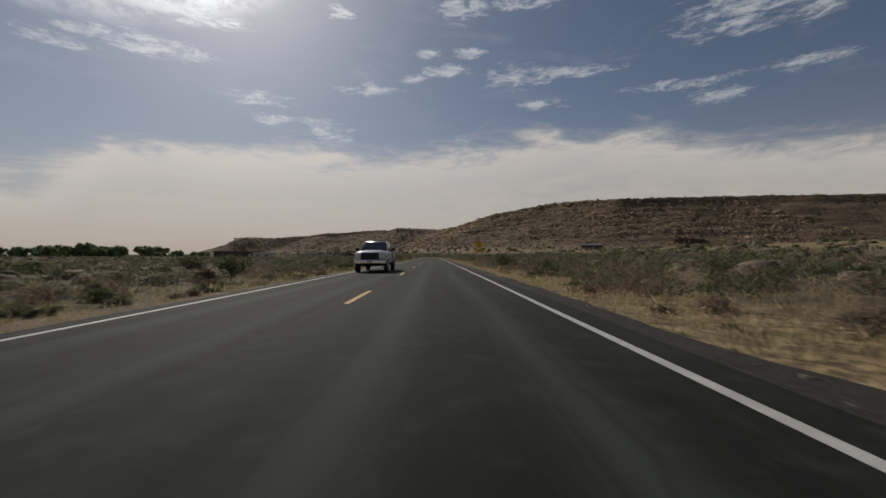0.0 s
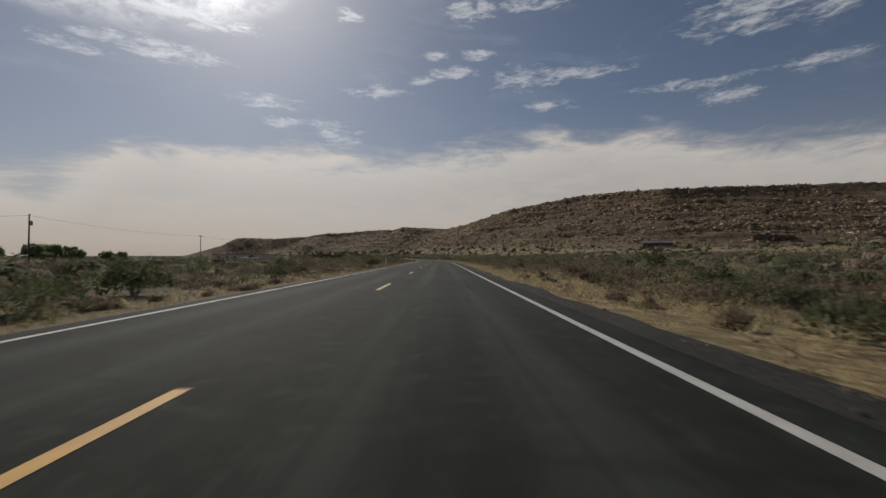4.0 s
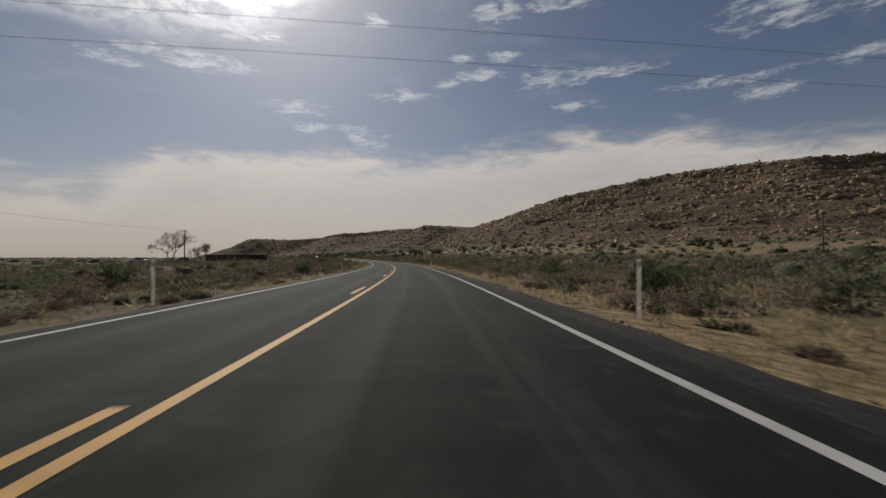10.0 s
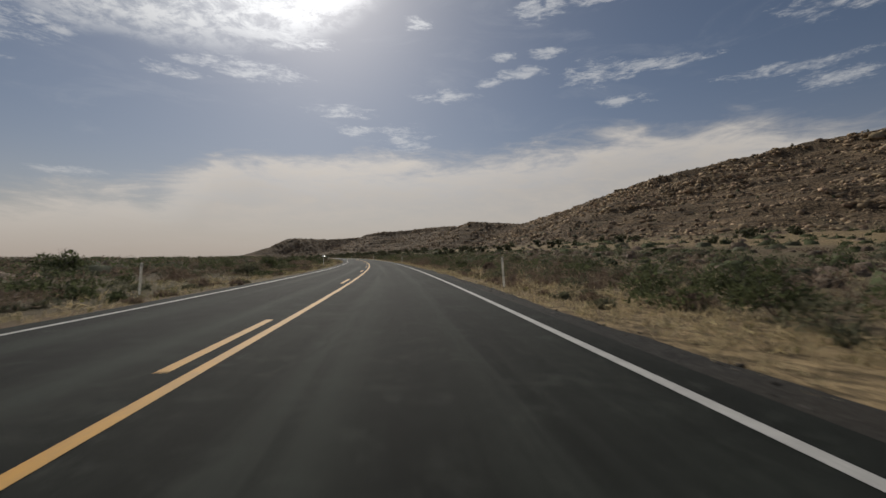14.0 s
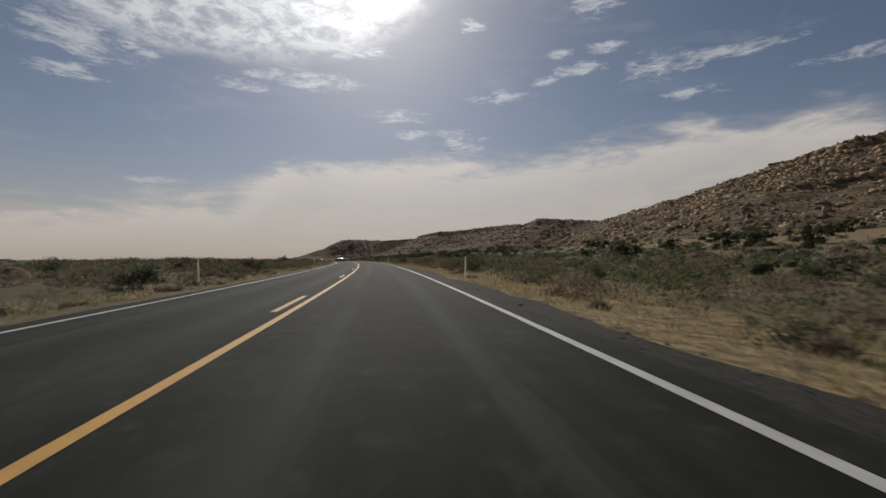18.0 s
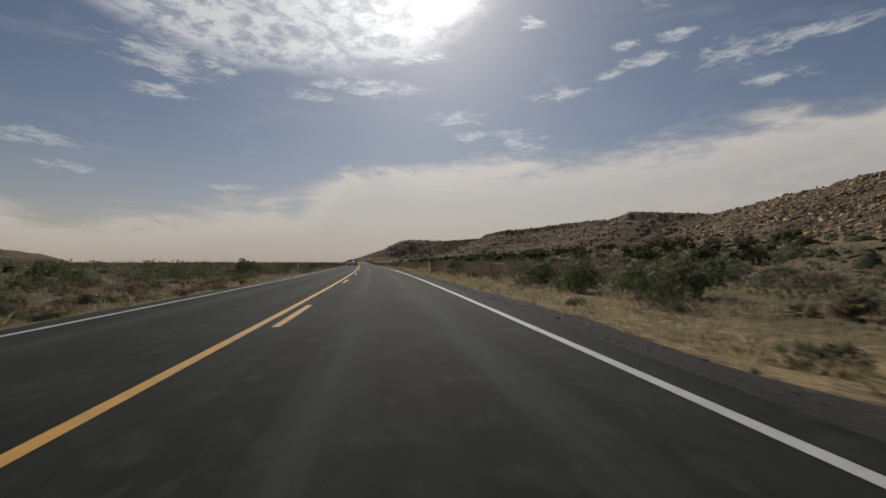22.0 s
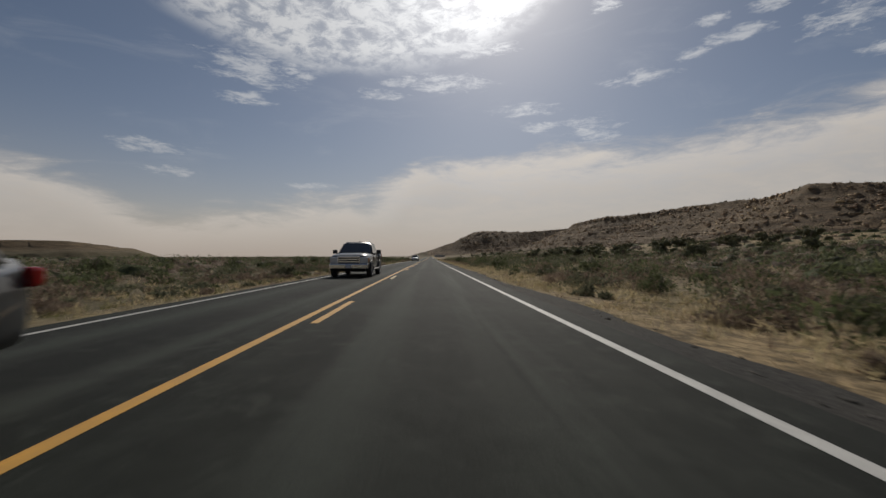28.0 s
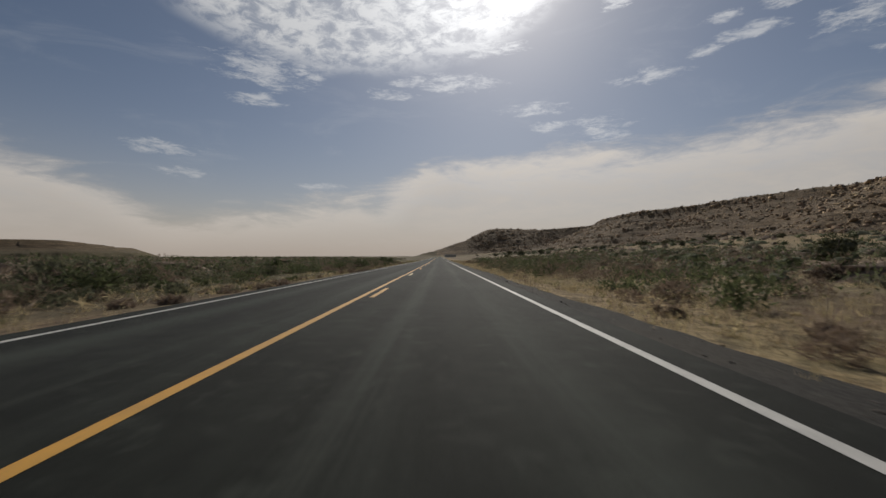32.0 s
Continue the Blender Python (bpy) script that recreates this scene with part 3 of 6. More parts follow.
def road_offset(x, y):
    """Metres along and to the right of the driven line, for arrays of places."""
    lx, ly, la, ls = LINE_X[::4], LINE_Y[::4], ANGLES[::4], STATIONS[::4]
    s, n = np.empty(x.size), np.empty(x.size)
    fx, fy = x.ravel(), y.ravel()
    for i in range(0, x.size, 8000):
        px, py = fx[i:i + 8000], fy[i:i + 8000]
        k = ((px[:, None] - lx) ** 2 + (py[:, None] - ly) ** 2).argmin(1)
        c, sn_ = np.cos(la[k]), np.sin(la[k])
        n[i:i + 8000] = (px - lx[k]) * c + (py - ly[k]) * sn_
        s[i:i + 8000] = ls[k] + (py - ly[k]) * c - (px - lx[k]) * sn_
    return s.reshape(x.shape), n.reshape(x.shape)


def valley(x, y):
    """How far the plain on the left is sunk, in place of haze hiding its horizon."""
    w = np.clip((330 - (y - 1.2 * np.abs(x))) / 130, 0, 1)
    return (0.028 * np.clip(-x - 22, 0, 60) + 0.016 * np.clip(-x - 80, 0, 5000)) * w * w * (3 - 2 * w)


def land(x, y, n):
    """Height of the ground and how stony it is; n is the offset from the driven line."""
    rise = 9.0 + 4.5 * np.clip((y - 430) / 220, 0, 1)
    base = np.where(n > 0, rise * (1 - np.exp(-(np.clip(n - 20, 0, None) / 110) ** 1.6)), -2.9 * (1 - np.exp(-np.clip(-n - 9.5, 0, None) / 34)))
    base = base - valley(x, y)
    a, ra = mesa(x, y, NEAR_RIM, NEAR_BACK)
    b, rb = mesa(x, y, FAR_RIM, FAR_BACK, 0.07)
    c, rc = mesa(x, y, LEFT_RIM, LEFT_BACK, 0.42)
    right = np.clip(base, 0, None)
    h = np.maximum(np.maximum(base, a + right * 0.35), np.maximum(b + right * 0.3, c - 3))
    rock = np.maximum(np.maximum(ra * (a + right * 0.35 > base), rb), rc)
    # from the road down a low bank, through a shallow ditch, out to rolling ground
    edge = np.where(n > 0, n - 3.3, -n - 6.3)
    roll = (fbm(x / 26, y / 26, 4, 3) - 0.5) * 1.6 * np.clip((edge - 5) / 25, 0, 1) + (fbm(x / 5, y / 5, 3, 4) - 0.5) * 0.30 * np.clip(edge / 3, 0, 1)
    rough = (fbm(x / 9, y / 9, 4, 8) - 0.5) * 5.0 * rock
    bank = -0.10 - 0.30 * np.clip(edge / 3.0, 0, 1) + 0.25 * np.clip((edge - 5) / 8, 0, 1)
    return h + roll + rough + np.where(edge < 0, -0.18, bank) + swell(y), rock


def ground_at(x, y):
    s, n = road_offset(np.array([float(x)]), np.array([float(y)]))
    return float(land(np.array([float(x)]), np.array([float(y)]), n)[0][0])


def spot(s, n, turn=0.0, dz=0.0):
    """A pose on the ground, s metres along and n to the right of the driven line; turned from the road's heading."""
    x, y, a = lane(s, n)
    return pose(x, y, (float(swell(y)) if -6.2 < n < 3.2 else ground_at(x, y)) + dz, 0, 0, math.degrees(a) + turn)


def make_land():
    ss = np.concatenate([np.arange(-100, 1100, 4.0), np.arange(1100, 2560, 7.0)])
    nn = np.concatenate([-np.array([560, 500, 440, 380, 330, 280, 240, 205, 175, 150, 130, 112, 96, 82, 70, 60, 51, 43, 36, 30, 25, 21, 18, 15.5, 13.5, 12, 10.5, 9.2, 8.2, 7.3, 6.6, 6.0]),
                         [-5.0, -2.0, 1.5], [2.9, 3.3, 3.7, 4.2, 5.0, 6.0, 7.2, 8.6, 10, 12, 14.5, 17.5, 21, 25, 30, 36, 43, 51, 60], np.arange(65, 400, 3.5), np.arange(400, 860, 7.0), [870, 890, 930, 1000]])
    cx, cy, ca = (np.interp(ss, STATIONS, v) for v in (LINE_X, LINE_Y, ANGLES))
    x = cx[:, None] + nn[None] * np.cos(ca)[:, None]
    y = cy[:, None] + nn[None] * np.sin(ca)[:, None]
    n = np.broadcast_to(nn, x.shape)
    z, rock = land(x, y, n)
    z[:, 0] -= 6.0
    z[0, :] = np.minimum(z[0, :], -6.0)
    rows, cols = x.shape
    i = np.arange(rows * cols).reshape(rows, cols)
    f1 = np.stack([i[:-1, :-1], i[:-1, 1:], i[1:, 1:], i[1:, :-1]], -1).reshape(-1, 4)
    v1 = np.stack([x, y, z], -1).reshape(-1, 3)
    # the wide plain below and round it, out to the horizon
    gx = np.concatenate([-np.geomspace(60, 4900, 46)[::-1], [0.0], np.geomspace(60, 4900, 46)]) - 300
    gy = np.concatenate([-np.geomspace(60, 4900, 40)[::-1], [0.0], np.geomspace(60, 4900, 46)]) + 500
    gx, gy = np.unique(np.concatenate([gx, np.arange(-3000, -2280, 36.0)])), np.unique(np.concatenate([gy, np.arange(800, 1900, 40.0)]))
    px, py = np.meshgrid(gx, gy, indexing="ij")
    far, _ = mesa(px, py, LEFT_RIM, LEFT_BACK, 0.42)
    # the sunk left side keeps the skyline low where haze would swallow it
    pz = -3.6 + swell(py) - valley(px, py) * (far < 1) + far + (fbm(px / 220, py / 220, 4, 21) - 0.5) * 3.0 * np.clip((np.abs(px + 300) + np.abs(py - 500) - 500) / 800, 0, 1)
    pz = pz + 34 * np.clip((-px - 1500) / 2600, 0, 1) * np.clip((3300 - py) / 900, 0, 1) * np.clip((py - 700) / 700, 0, 1)
    j = np.arange(px.size).reshape(px.shape) + len(v1)
    f2 = np.stack([j[:-1, :-1], j[1:, :-1], j[1:, 1:], j[:-1, 1:]], -1).reshape(-1, 4)
    v2 = np.stack([px, py, pz], -1).reshape(-1, 3)
    ob = fast_mesh("ground", np.concatenate([v1, v2]), np.concatenate([f1, f2]), M_GROUND, True)
    at = ob.data.attributes.new("rock", "FLOAT", "POINT")
    at.data.foreach_set("value", np.concatenate([rock.ravel(), np.clip(far.ravel() / 12, 0, 1)]).astype(np.float32))
    # far ground is covered with low scrub that is not told apart there
    cover = np.where(n < 0, np.maximum(np.clip((-n - 7) / 4, 0, 0.55), np.clip((-n - 70) / 160, 0, 0.85)), np.clip((n - 8) / 6, 0, 0.4) * np.clip((75 - n) / 20, 0, 1) * np.clip((560 - y) / 80, 0, 1))
    sc = ob.data.attributes.new("scrub", "FLOAT", "POINT")
    sc.data.foreach_set("value", np.concatenate([cover.ravel(), 0.85 - 0.7 * np.clip(far.ravel() / 25, 0, 1)]).astype(np.float32))
    straw = np.where(n > 0, np.clip((n - 3.2) / 0.5, 0, 1) * np.clip((10.5 - n) / 3.5, 0, 1), 0.5 * np.clip((-n - 6.6) / 0.8, 0, 1) * np.clip((11 + n) / 3, 0, 1))
    straw = np.maximum(straw, 0.9 * np.clip((n - 62) / 25, 0, 1) * np.clip((190 - n) / 50, 0, 1) * (1 - rock))
    straw = np.maximum(straw, np.clip((y - 480) / 120, 0, 1) * 0.38 * np.clip((n - 9) / 6, 0, 1) * np.clip((130 - n) / 50, 0, 1))
    gr = ob.data.attributes.new("grass", "FLOAT", "POINT")
    gr.data.foreach_set("value", np.concatenate([straw.ravel(), np.zeros(px.size)]).astype(np.float32))
    tagged(ob, "dry desert ground with brush, rising to sandstone mesas", "ground", kind="structure")


make_land()


def ribbon(name, s0, s1, n0, n1, z0, z1, mat, step=4.0, wobble=0.0, seed=0, cols=1):
    """A strip that follows the road between two offsets; z at either side."""
    ss = np.linspace(s0, s1, max(2, int(round((s1 - s0) / step)) + 1))
    cx, cy, ca = (np.interp(ss, STATIONS, v) for v in (LINE_X, LINE_Y, ANGLES))
    u = np.linspace(0, 1, cols + 1)
    n = n0 + (n1 - n0) * u[None] + np.zeros((len(ss), 1))
    if wobble:
        n[:, -1] += wobble * (fbm(ss / 3.0, ss * 0 + seed, 4, seed) - 0.5) * 2
    z = z0 + (z1 - z0) * u[None] + np.zeros((len(ss), 1))
    x, y = cx[:, None] + n * np.cos(ca)[:, None], cy[:, None] + n * np.sin(ca)[:, None]
    z = z + swell(y)
    i = np.arange(x.size).reshape(x.shape)
    f = np.stack([i[:-1, :-1], i[:-1, 1:], i[1:, 1:], i[1:, :-1]], -1).reshape(-1, 4)
    if n1 < n0:
        f = f[:, ::-1]
    ob = fast_mesh(name, np.stack([x, y, z], -1).reshape(-1, 3), f, mat)
    uv = ob.data.uv_layers.new(name="along")
    flat = np.stack([n, np.broadcast_to(ss[:, None], n.shape)], -1).reshape(-1, 2)
    uv.data.foreach_set("uv", flat[f.ravel()].astype(np.float32).ravel())
    return ob


def track(name, s0, s1, n0, n1, label):
    """A dirt track that leaves the road and lies on the ground."""
    ss, nn = np.linspace(s0, s1, 6), np.linspace(n0, n1, int(abs(n1 - n0) / 1.5) + 2)
    cx, cy, ca = (np.interp(ss, STATIONS, v) for v in (LINE_X, LINE_Y, ANGLES))
    u = np.abs(nn - n0)[None]
    flare = (np.linspace(-1, 1, 6)[:, None]) * 3.0 * np.exp(-u / 3.0) + 0.25 * np.sin(u * 0.5)
    x = cx[:, None] + nn[None] * np.cos(ca)[:, None] - flare * np.sin(ca)[:, None]
    y = cy[:, None] + nn[None] * np.sin(ca)[:, None] + flare * np.cos(ca)[:, None]
    z = land(x, y, np.broadcast_to(nn, x.shape))[0]
    z = np.maximum(z.mean(0, keepdims=True), z) + 0.05 - 0.07 * np.cos(np.linspace(0, 2 * np.pi, 6))[:, None]
    i = np.arange(x.size).reshape(x.shape)
    f = np.stack([i[:-1, :-1], i[:-1, 1:], i[1:, 1:], i[1:, :-1]], -1).reshape(-1, 4)
    ob = fast_mesh(name, np.stack([x, y, z], -1).reshape(-1, 3), f if n1 > n0 else f[:, ::-1], M_DIRT, True)
    return tagged(ob, label, "dirt track", kind="structure")


track("dirt_driveway", 221.5, 226.0, -6.3, -75, "pale dirt driveway leading off to a low house")
track("dirt_track", 262.5, 268.5, 5.5, 95, "grey-brown dirt track leaving the gravel turnout")
CENTRE = -1.97
road = tagged(ribbon("road", -90, 2500, -5.85, 2.75, 0.0, 0.0, M_ASPHALT, 4.0, cols=4), "two-lane worn dark asphalt highway", "road", kind="structure")
tagged(ribbon("road_shoulder", -90, 2500, 2.70, 3.60, -0.004, -0.08, M_GRAVEL, 0.5, 0.40, 1, 2), "dark gravel shoulder beside the asphalt", "shoulder", kind="structure")
tagged(ribbon("road_shoulder", -90, 2500, -5.80, -6.5, -0.004, -0.13, M_GRAVEL, 0.5, 0.35, 2, 2), "narrow gravel shoulder beside the asphalt", "shoulder", kind="structure")
tagged(ribbon("gravel_turnout", 256, 279, 2.72, 6.0, -0.002, -0.16, M_TURNOUT, 0.5, 1.1, 3, 4), "dark gravel turnout at the road's edge", "turnout", kind="structure")
for n0, lab in ((2.16, "solid white edge line"), (-5.42, "solid white edge line of the oncoming lane")):
    tagged(ribbon("edge_line", -90, 2400, n0, n0 + (0.13 if n0 > 0 else 0.11), 0.004, 0.004, M_WHITE_LINE, 4.0), lab, "edge line", kind="structure")
tagged(ribbon("centre_line", 254, 634, CENTRE + 0.06, CENTRE + 0.19, 0.004, 0.004, M_YELLOW_LINE, 4.0), "solid yellow no-passing line", "centre line", kind="structure")
tagged(ribbon("centre_line", 650, 2200, CENTRE - 0.19, CENTRE - 0.06, 0.004, 0.004, M_YELLOW_LINE, 4.0), "solid yellow no-passing line", "centre line", kind="structure")
PERIOD, DASH = 13.78, 3.4
for k in range(-3, 46):
    s0 = 9.4 + k * PERIOD
    n0 = CENTRE - 0.07 if s0 < 250 else CENTRE - 0.25
    d = ribbon("centre_dash", s0, s0 + DASH, n0, n0 + 0.13, 0.004, 0.004, M_YELLOW_LINE if k % 2 == 0 or s0 > 250 else M_PALE_YELLOW, 1.2)
    d.parent = road
for k in range(-4, 50):
    s0 = 692.5 + k * PERIOD
    d = ribbon("centre_dash", s0, s0 + DASH, CENTRE + 0.12, CENTRE + 0.25, 0.004, 0.004, M_YELLOW_LINE if k % 3 else M_PALE_YELLOW, 1.2)
    d.parent = road

# ---------------------------------------------------------------- brush, grass and stones

def places(count, s0, s1, n0, n1, seed):
    r = np.random.default_rng(seed)
    s, n = r.uniform(s0, s1, count), r.uniform(n0, n1, count)
    cx, cy, ca = (np.interp(s, STATIONS, v) for v in (LINE_X, LINE_Y, ANGLES))
    return s, n, cx + n * np.cos(ca), cy + n * np.sin(ca)


def clear(s, n):
    """Away from the two dirt tracks."""
    return ~((np.abs(s - 223.8) < 3.4) & (n < -5) & (n > -78)) & ~((np.abs(s - 265.5) < 4.2) & (n > 5) & (n < 98))


def domes(x, y, z, r, h, rings, segs, seed, rough=0.34):
    """Rough low domes, the dense hearts of shrubs, many in one go."""
    g = np.random.default_rng(seed + 991)
    m = len(x)
    up = np.sin(np.linspace(0.0, 1.25, rings))
    wide = np.array([0.86, 0.95, 0.66, 0.4])[:rings] if rings > 2 else np.array([0.95, 0.55])
    ph = np.arange(segs) / segs * 2 * np.pi + g.uniform(0, 1, (m, rings, 1))
    k = g.uniform(1 - rough, 1 + rough, (m, rings, segs)) * wide[None, :, None] * r[:, None, None]
    vx, vy = x[:, None, None] + np.cos(ph) * k, y[:, None, None] + np.sin(ph) * k
    vz = z[:, None, None] + (up[None, :, None] * g.uniform(0.8, 1.1, (m, rings, segs))) * h[:, None, None] * 0.88
    ring = np.stack([vx, vy, vz], -1).reshape(m, rings * segs, 3)
    top = np.stack([x, y, z + h * g.uniform(0.8, 1.0, m)], -1)[:, None]
    v = np.concatenate([ring, top], 1)
    f = []
    for i in range(rings - 1):
        for j in range(segs):
            a, b = i * segs + j, i * segs + (j + 1) % segs
            f += [(a, b, b + segs), (a, b + segs, a + segs)]
    f += [((rings - 1) * segs + j, (rings - 1) * segs + (j + 1) % segs, rings * segs) for j in range(segs)]
    f = np.array(f)[None] + (np.arange(m) * (rings * segs + 1))[:, None, None]
    return v.reshape(-1, 3), f.reshape(-1, 3)


def clumps(x, y, z, r, h, leaves, size, seed, thin=0.16, core=(2, 5), fill=0.5):
    """Shrub shapes: a rough heart with fine twigs and leaves standing out all over it."""
    g = np.random.default_rng(seed)
    m = len(x)
    ph = g.uniform(0, 2 * np.pi, (m, leaves))
    up = g.uniform(0.0, 1.0, (m, leaves)) ** 0.75
    rad = g.uniform(0.5, 1.1, (m, leaves))
    lump = 1 + 0.16 * np.sin(ph * 2 + g.uniform(0, 6, (m, 1))) + 0.12 * np.sin(ph * 5 + g.uniform(0, 6, (m, 1)))
    prof = np.sqrt(np.clip(1 - (up * 0.97) ** 2.2, 0, 1)) * (0.8 + 0.2 * np.clip(up * 3, 0, 1))
    c = np.stack([x[:, None] + np.cos(ph) * rad * prof * lump * r[:, None], y[:, None] + np.sin(ph) * rad * prof * lump * r[:, None],
                  z[:, None] + 0.03 + up * h[:, None]], -1).reshape(-1, 3)
    k = len(c)
    d = g.normal(0, 0.7, (k, 3))
    d[:, 0] += (np.cos(ph) * prof).ravel() * 0.8
    d[:, 1] += (np.sin(ph) * prof).ravel() * 0.8
    d[:, 2] += 0.35 + 0.6 * up.ravel()
    d /= np.linalg.norm(d, axis=1)[:, None]
    e = np.cross(d, g.normal(0, 1, (k, 3)))
    e /= np.linalg.norm(e, axis=1)[:, None] + 1e-9
    ln = np.repeat(size * (0.75 + 0.5 * g.uniform(0, 1, m)), leaves) * g.uniform(0.5, 1.5, k)
    d, e = d * ln[:, None], e * (ln * thin)[:, None]
    v = np.stack([c - e - d * 0.5, c + e - d * 0.5, c + d * 0.8], 1).reshape(-1, 3)
    f = np.arange(3 * k).reshape(-1, 3)
    if core:
        cv, cf = domes(x, y, z, r * fill, h * fill, core[0], core[1], seed)
        v, f = np.concatenate([cv, v]), np.concatenate([cf, f + len(cv)])
    return v, f


def blades(x, y, z, h, count, seed, spread=0.14, width=0.012):
    """Grass tufts of bent blades."""
    g = np.random.default_rng(seed)
    m = len(x)
    ph, lean = g.uniform(0, 2 * np.pi, (m, count)), g.uniform(0.05, 0.75, (m, count))
    ln = h[:, None] * g.uniform(0.55, 1.15, (m, count))
    bx, by = x[:, None] + np.cos(ph) * spread * g.uniform(0, 1, (m, count)), y[:, None] + np.sin(ph) * spread * g.uniform(0, 1, (m, count))
    tx, ty = bx + np.cos(ph) * ln * lean, by + np.sin(ph) * ln * lean
    tz = z[:, None] + ln * np.sqrt(1 - (lean * 0.8) ** 2)
    q = ph + g.uniform(-1.5, 1.5, (m, count))
    wx, wy = -np.sin(q) * width, np.cos(q) * width
    zz = np.broadcast_to(z[:, None] - 0.03, bx.shape)
    v = np.stack([np.stack([bx - wx, by - wy, zz], -1), np.stack([bx + wx, by + wy, zz], -1), np.stack([tx, ty, tz], -1)], 2).reshape(-1, 3)
    return v, np.arange(len(v)).reshape(-1, 3)


def brush(name, mat, label, kind_size, kind_tall, counts, seeds, seed, first, thin=0.21):
    """One object of shrubs, in three bands on either side of the road; each near shrub is a few mounds grown together."""
    dry = thin < 0.2
    bands = [(first, 17, 80, 0.13, 1.2, 3, None), (17, 62, 46, 0.20, 1.4, 1, (2, 5)), (62, 230, 12, 0.42, 1.6, 1, (2, 5))]
    vs, fs, k = [], [], 0
    for side in (1, -1):
        for i, (n0, n1, leaves, size, grow, lobes, core) in enumerate(bands):
            q = seed + 31 * i + (7 if side < 0 else 0)
            if side < 0:
                n0, n1 = n0 + (1.5 if i == 0 else 0), n1 if i < 2 else 420
            s, n, x, y = places(counts[i], (4, -20, -60)[i], (1060, 1180, 1600)[i], min(side * n0, side * n1), max(side * n0, side * n1), q)
            f = 0.6 * fbm(x / 38, y / 38, 3, seeds[side < 0]) + 0.4 * fbm(x / 11, y / 11, 2, seeds[side < 0] + 5)
            keep = f > np.where(side > 0, np.where(s > 540, 0.415, 0.36), 0.33)
            keep &= clear(s, n) & (f > 0.37 + 0.16 * np.clip((n - 75) / 50, 0, 1))
            x, y, n, s = x[keep], y[keep], n[keep], s[keep]
            z, rock = land(x, y, n)
            g = np.random.default_rng(q)
            big = g.lognormal(0, 0.33, len(x)) * np.where((side > 0) & (s > 540), 1.15, 1.0)
            near = np.clip((np.where(n > 0, n - 3.6, -n - 7.0)) / 6, 0.28, 1)
            r, h = kind_size * grow * big * near, np.minimum(kind_tall * big * near * g.uniform(0.75, 1.2, len(x)), 1.7) * (1.0 if side > 0 else 0.8)
            if lobes > 1:
                x, y, z, r, h = (np.repeat(v, lobes) for v in (x, y, z, r, h))
                x, y = x + g.normal(0, 0.5, len(x)) * r, y + g.normal(0, 0.5, len(x)) * r
                r, h = r * g.uniform(0.45, 0.8, len(x)), h * g.uniform(0.5, 1.1, len(x))
            v, t = clumps(x, y, z - 0.06, r, h, leaves, size * (1.3 if dry else 1.0), q, thin, core, (0.5, 0.6, 0.75)[i])
            vs.append(v)
            fs.append(t + k)
            k += len(v)
    tagged(fast_mesh(name, np.concatenate(vs), np.concatenate(fs), mat, True), label, "brush", kind="stuff")


END = 1120
brush("green_brush", M_GREEN, "dense green greasewood brush on the valley floor", 0.95, 0.98, (760, 2700, 2600), (41, 43), 100, 7.4, 0.26)
brush("sagebrush", M_SAGE, "grey-green sagebrush on dry soil", 0.80, 0.68, (820, 2600, 2600), (47, 49), 200, 5.4, 0.26)
brush("dry_brush", M_DRY, "dead brown tumbleweed and dry brush", 0.92, 0.80, (1400, 2500, 2000), (53, 57), 300, 5.0, 0.13)


def grass(name, mat, label, batches, seed):
    vs, fs, k = [], [], 0
    for i, (count, n0, n1, tall, each, lo, width) in enumerate(batches):
        s, n, x, y = places(count, -10, END, n0, n1, seed + 3 * i)
        keep = (fbm(x / 7, y / 7, 3, seed) > lo) & clear(s, n)
        x, y, n = x[keep], y[keep], n[keep]
        z, _ = land(x, y, n)
        v, q = blades(x, y, z, tall * np.random.default_rng(seed + i).uniform(0.5, 1.3, len(x)), each, seed + 5 * i, 0.18, width)
        vs.append(v)
        fs.append(q + k)
        k += len(v)
    tagged(fast_mesh(name, np.concatenate(vs), np.concatenate(fs), mat), label, "grass", kind="stuff")


grass("dry_grass", M_STRAW, "straw-coloured dry grass along the verge",
      [(7000, 5.4, 14, 0.48, 12, 0.49, 0.008), (9000, 8.5, 20, 0.27, 7, 0.36, 0.012), (27000, 3.45, 9.0, 0.17, 8, 0.30, 0.012), (15000, 9.0, 36, 0.30, 7, 0.40, 0.014), (14000, -11.5, -6.4, 0.17, 8, 0.33, 0.012), (8000, -32, -11.5, 0.30, 7, 0.43, 0.014)], 400)
grass("green_grass", M_WEED, "short green weeds along the verge",
      [(6000, 4.8, 10, 0.20, 8, 0.47, 0.013), (11000, -14, -6.8, 0.24, 8, 0.38, 0.013), (5000, -40, -14, 0.3, 7, 0.47, 0.02), (4000, 10, 40, 0.28, 7, 0.48, 0.02)], 430)

grass("dry_weeds", M_DRY, "dead brown weeds among the grass of the verge",
      [(9000, 3.8, 12, 0.24, 7, 0.40, 0.010), (6000, 9, 26, 0.28, 6, 0.44, 0.012), (7000, -22, -6.8, 0.26, 6, 0.44, 0.010)], 460)


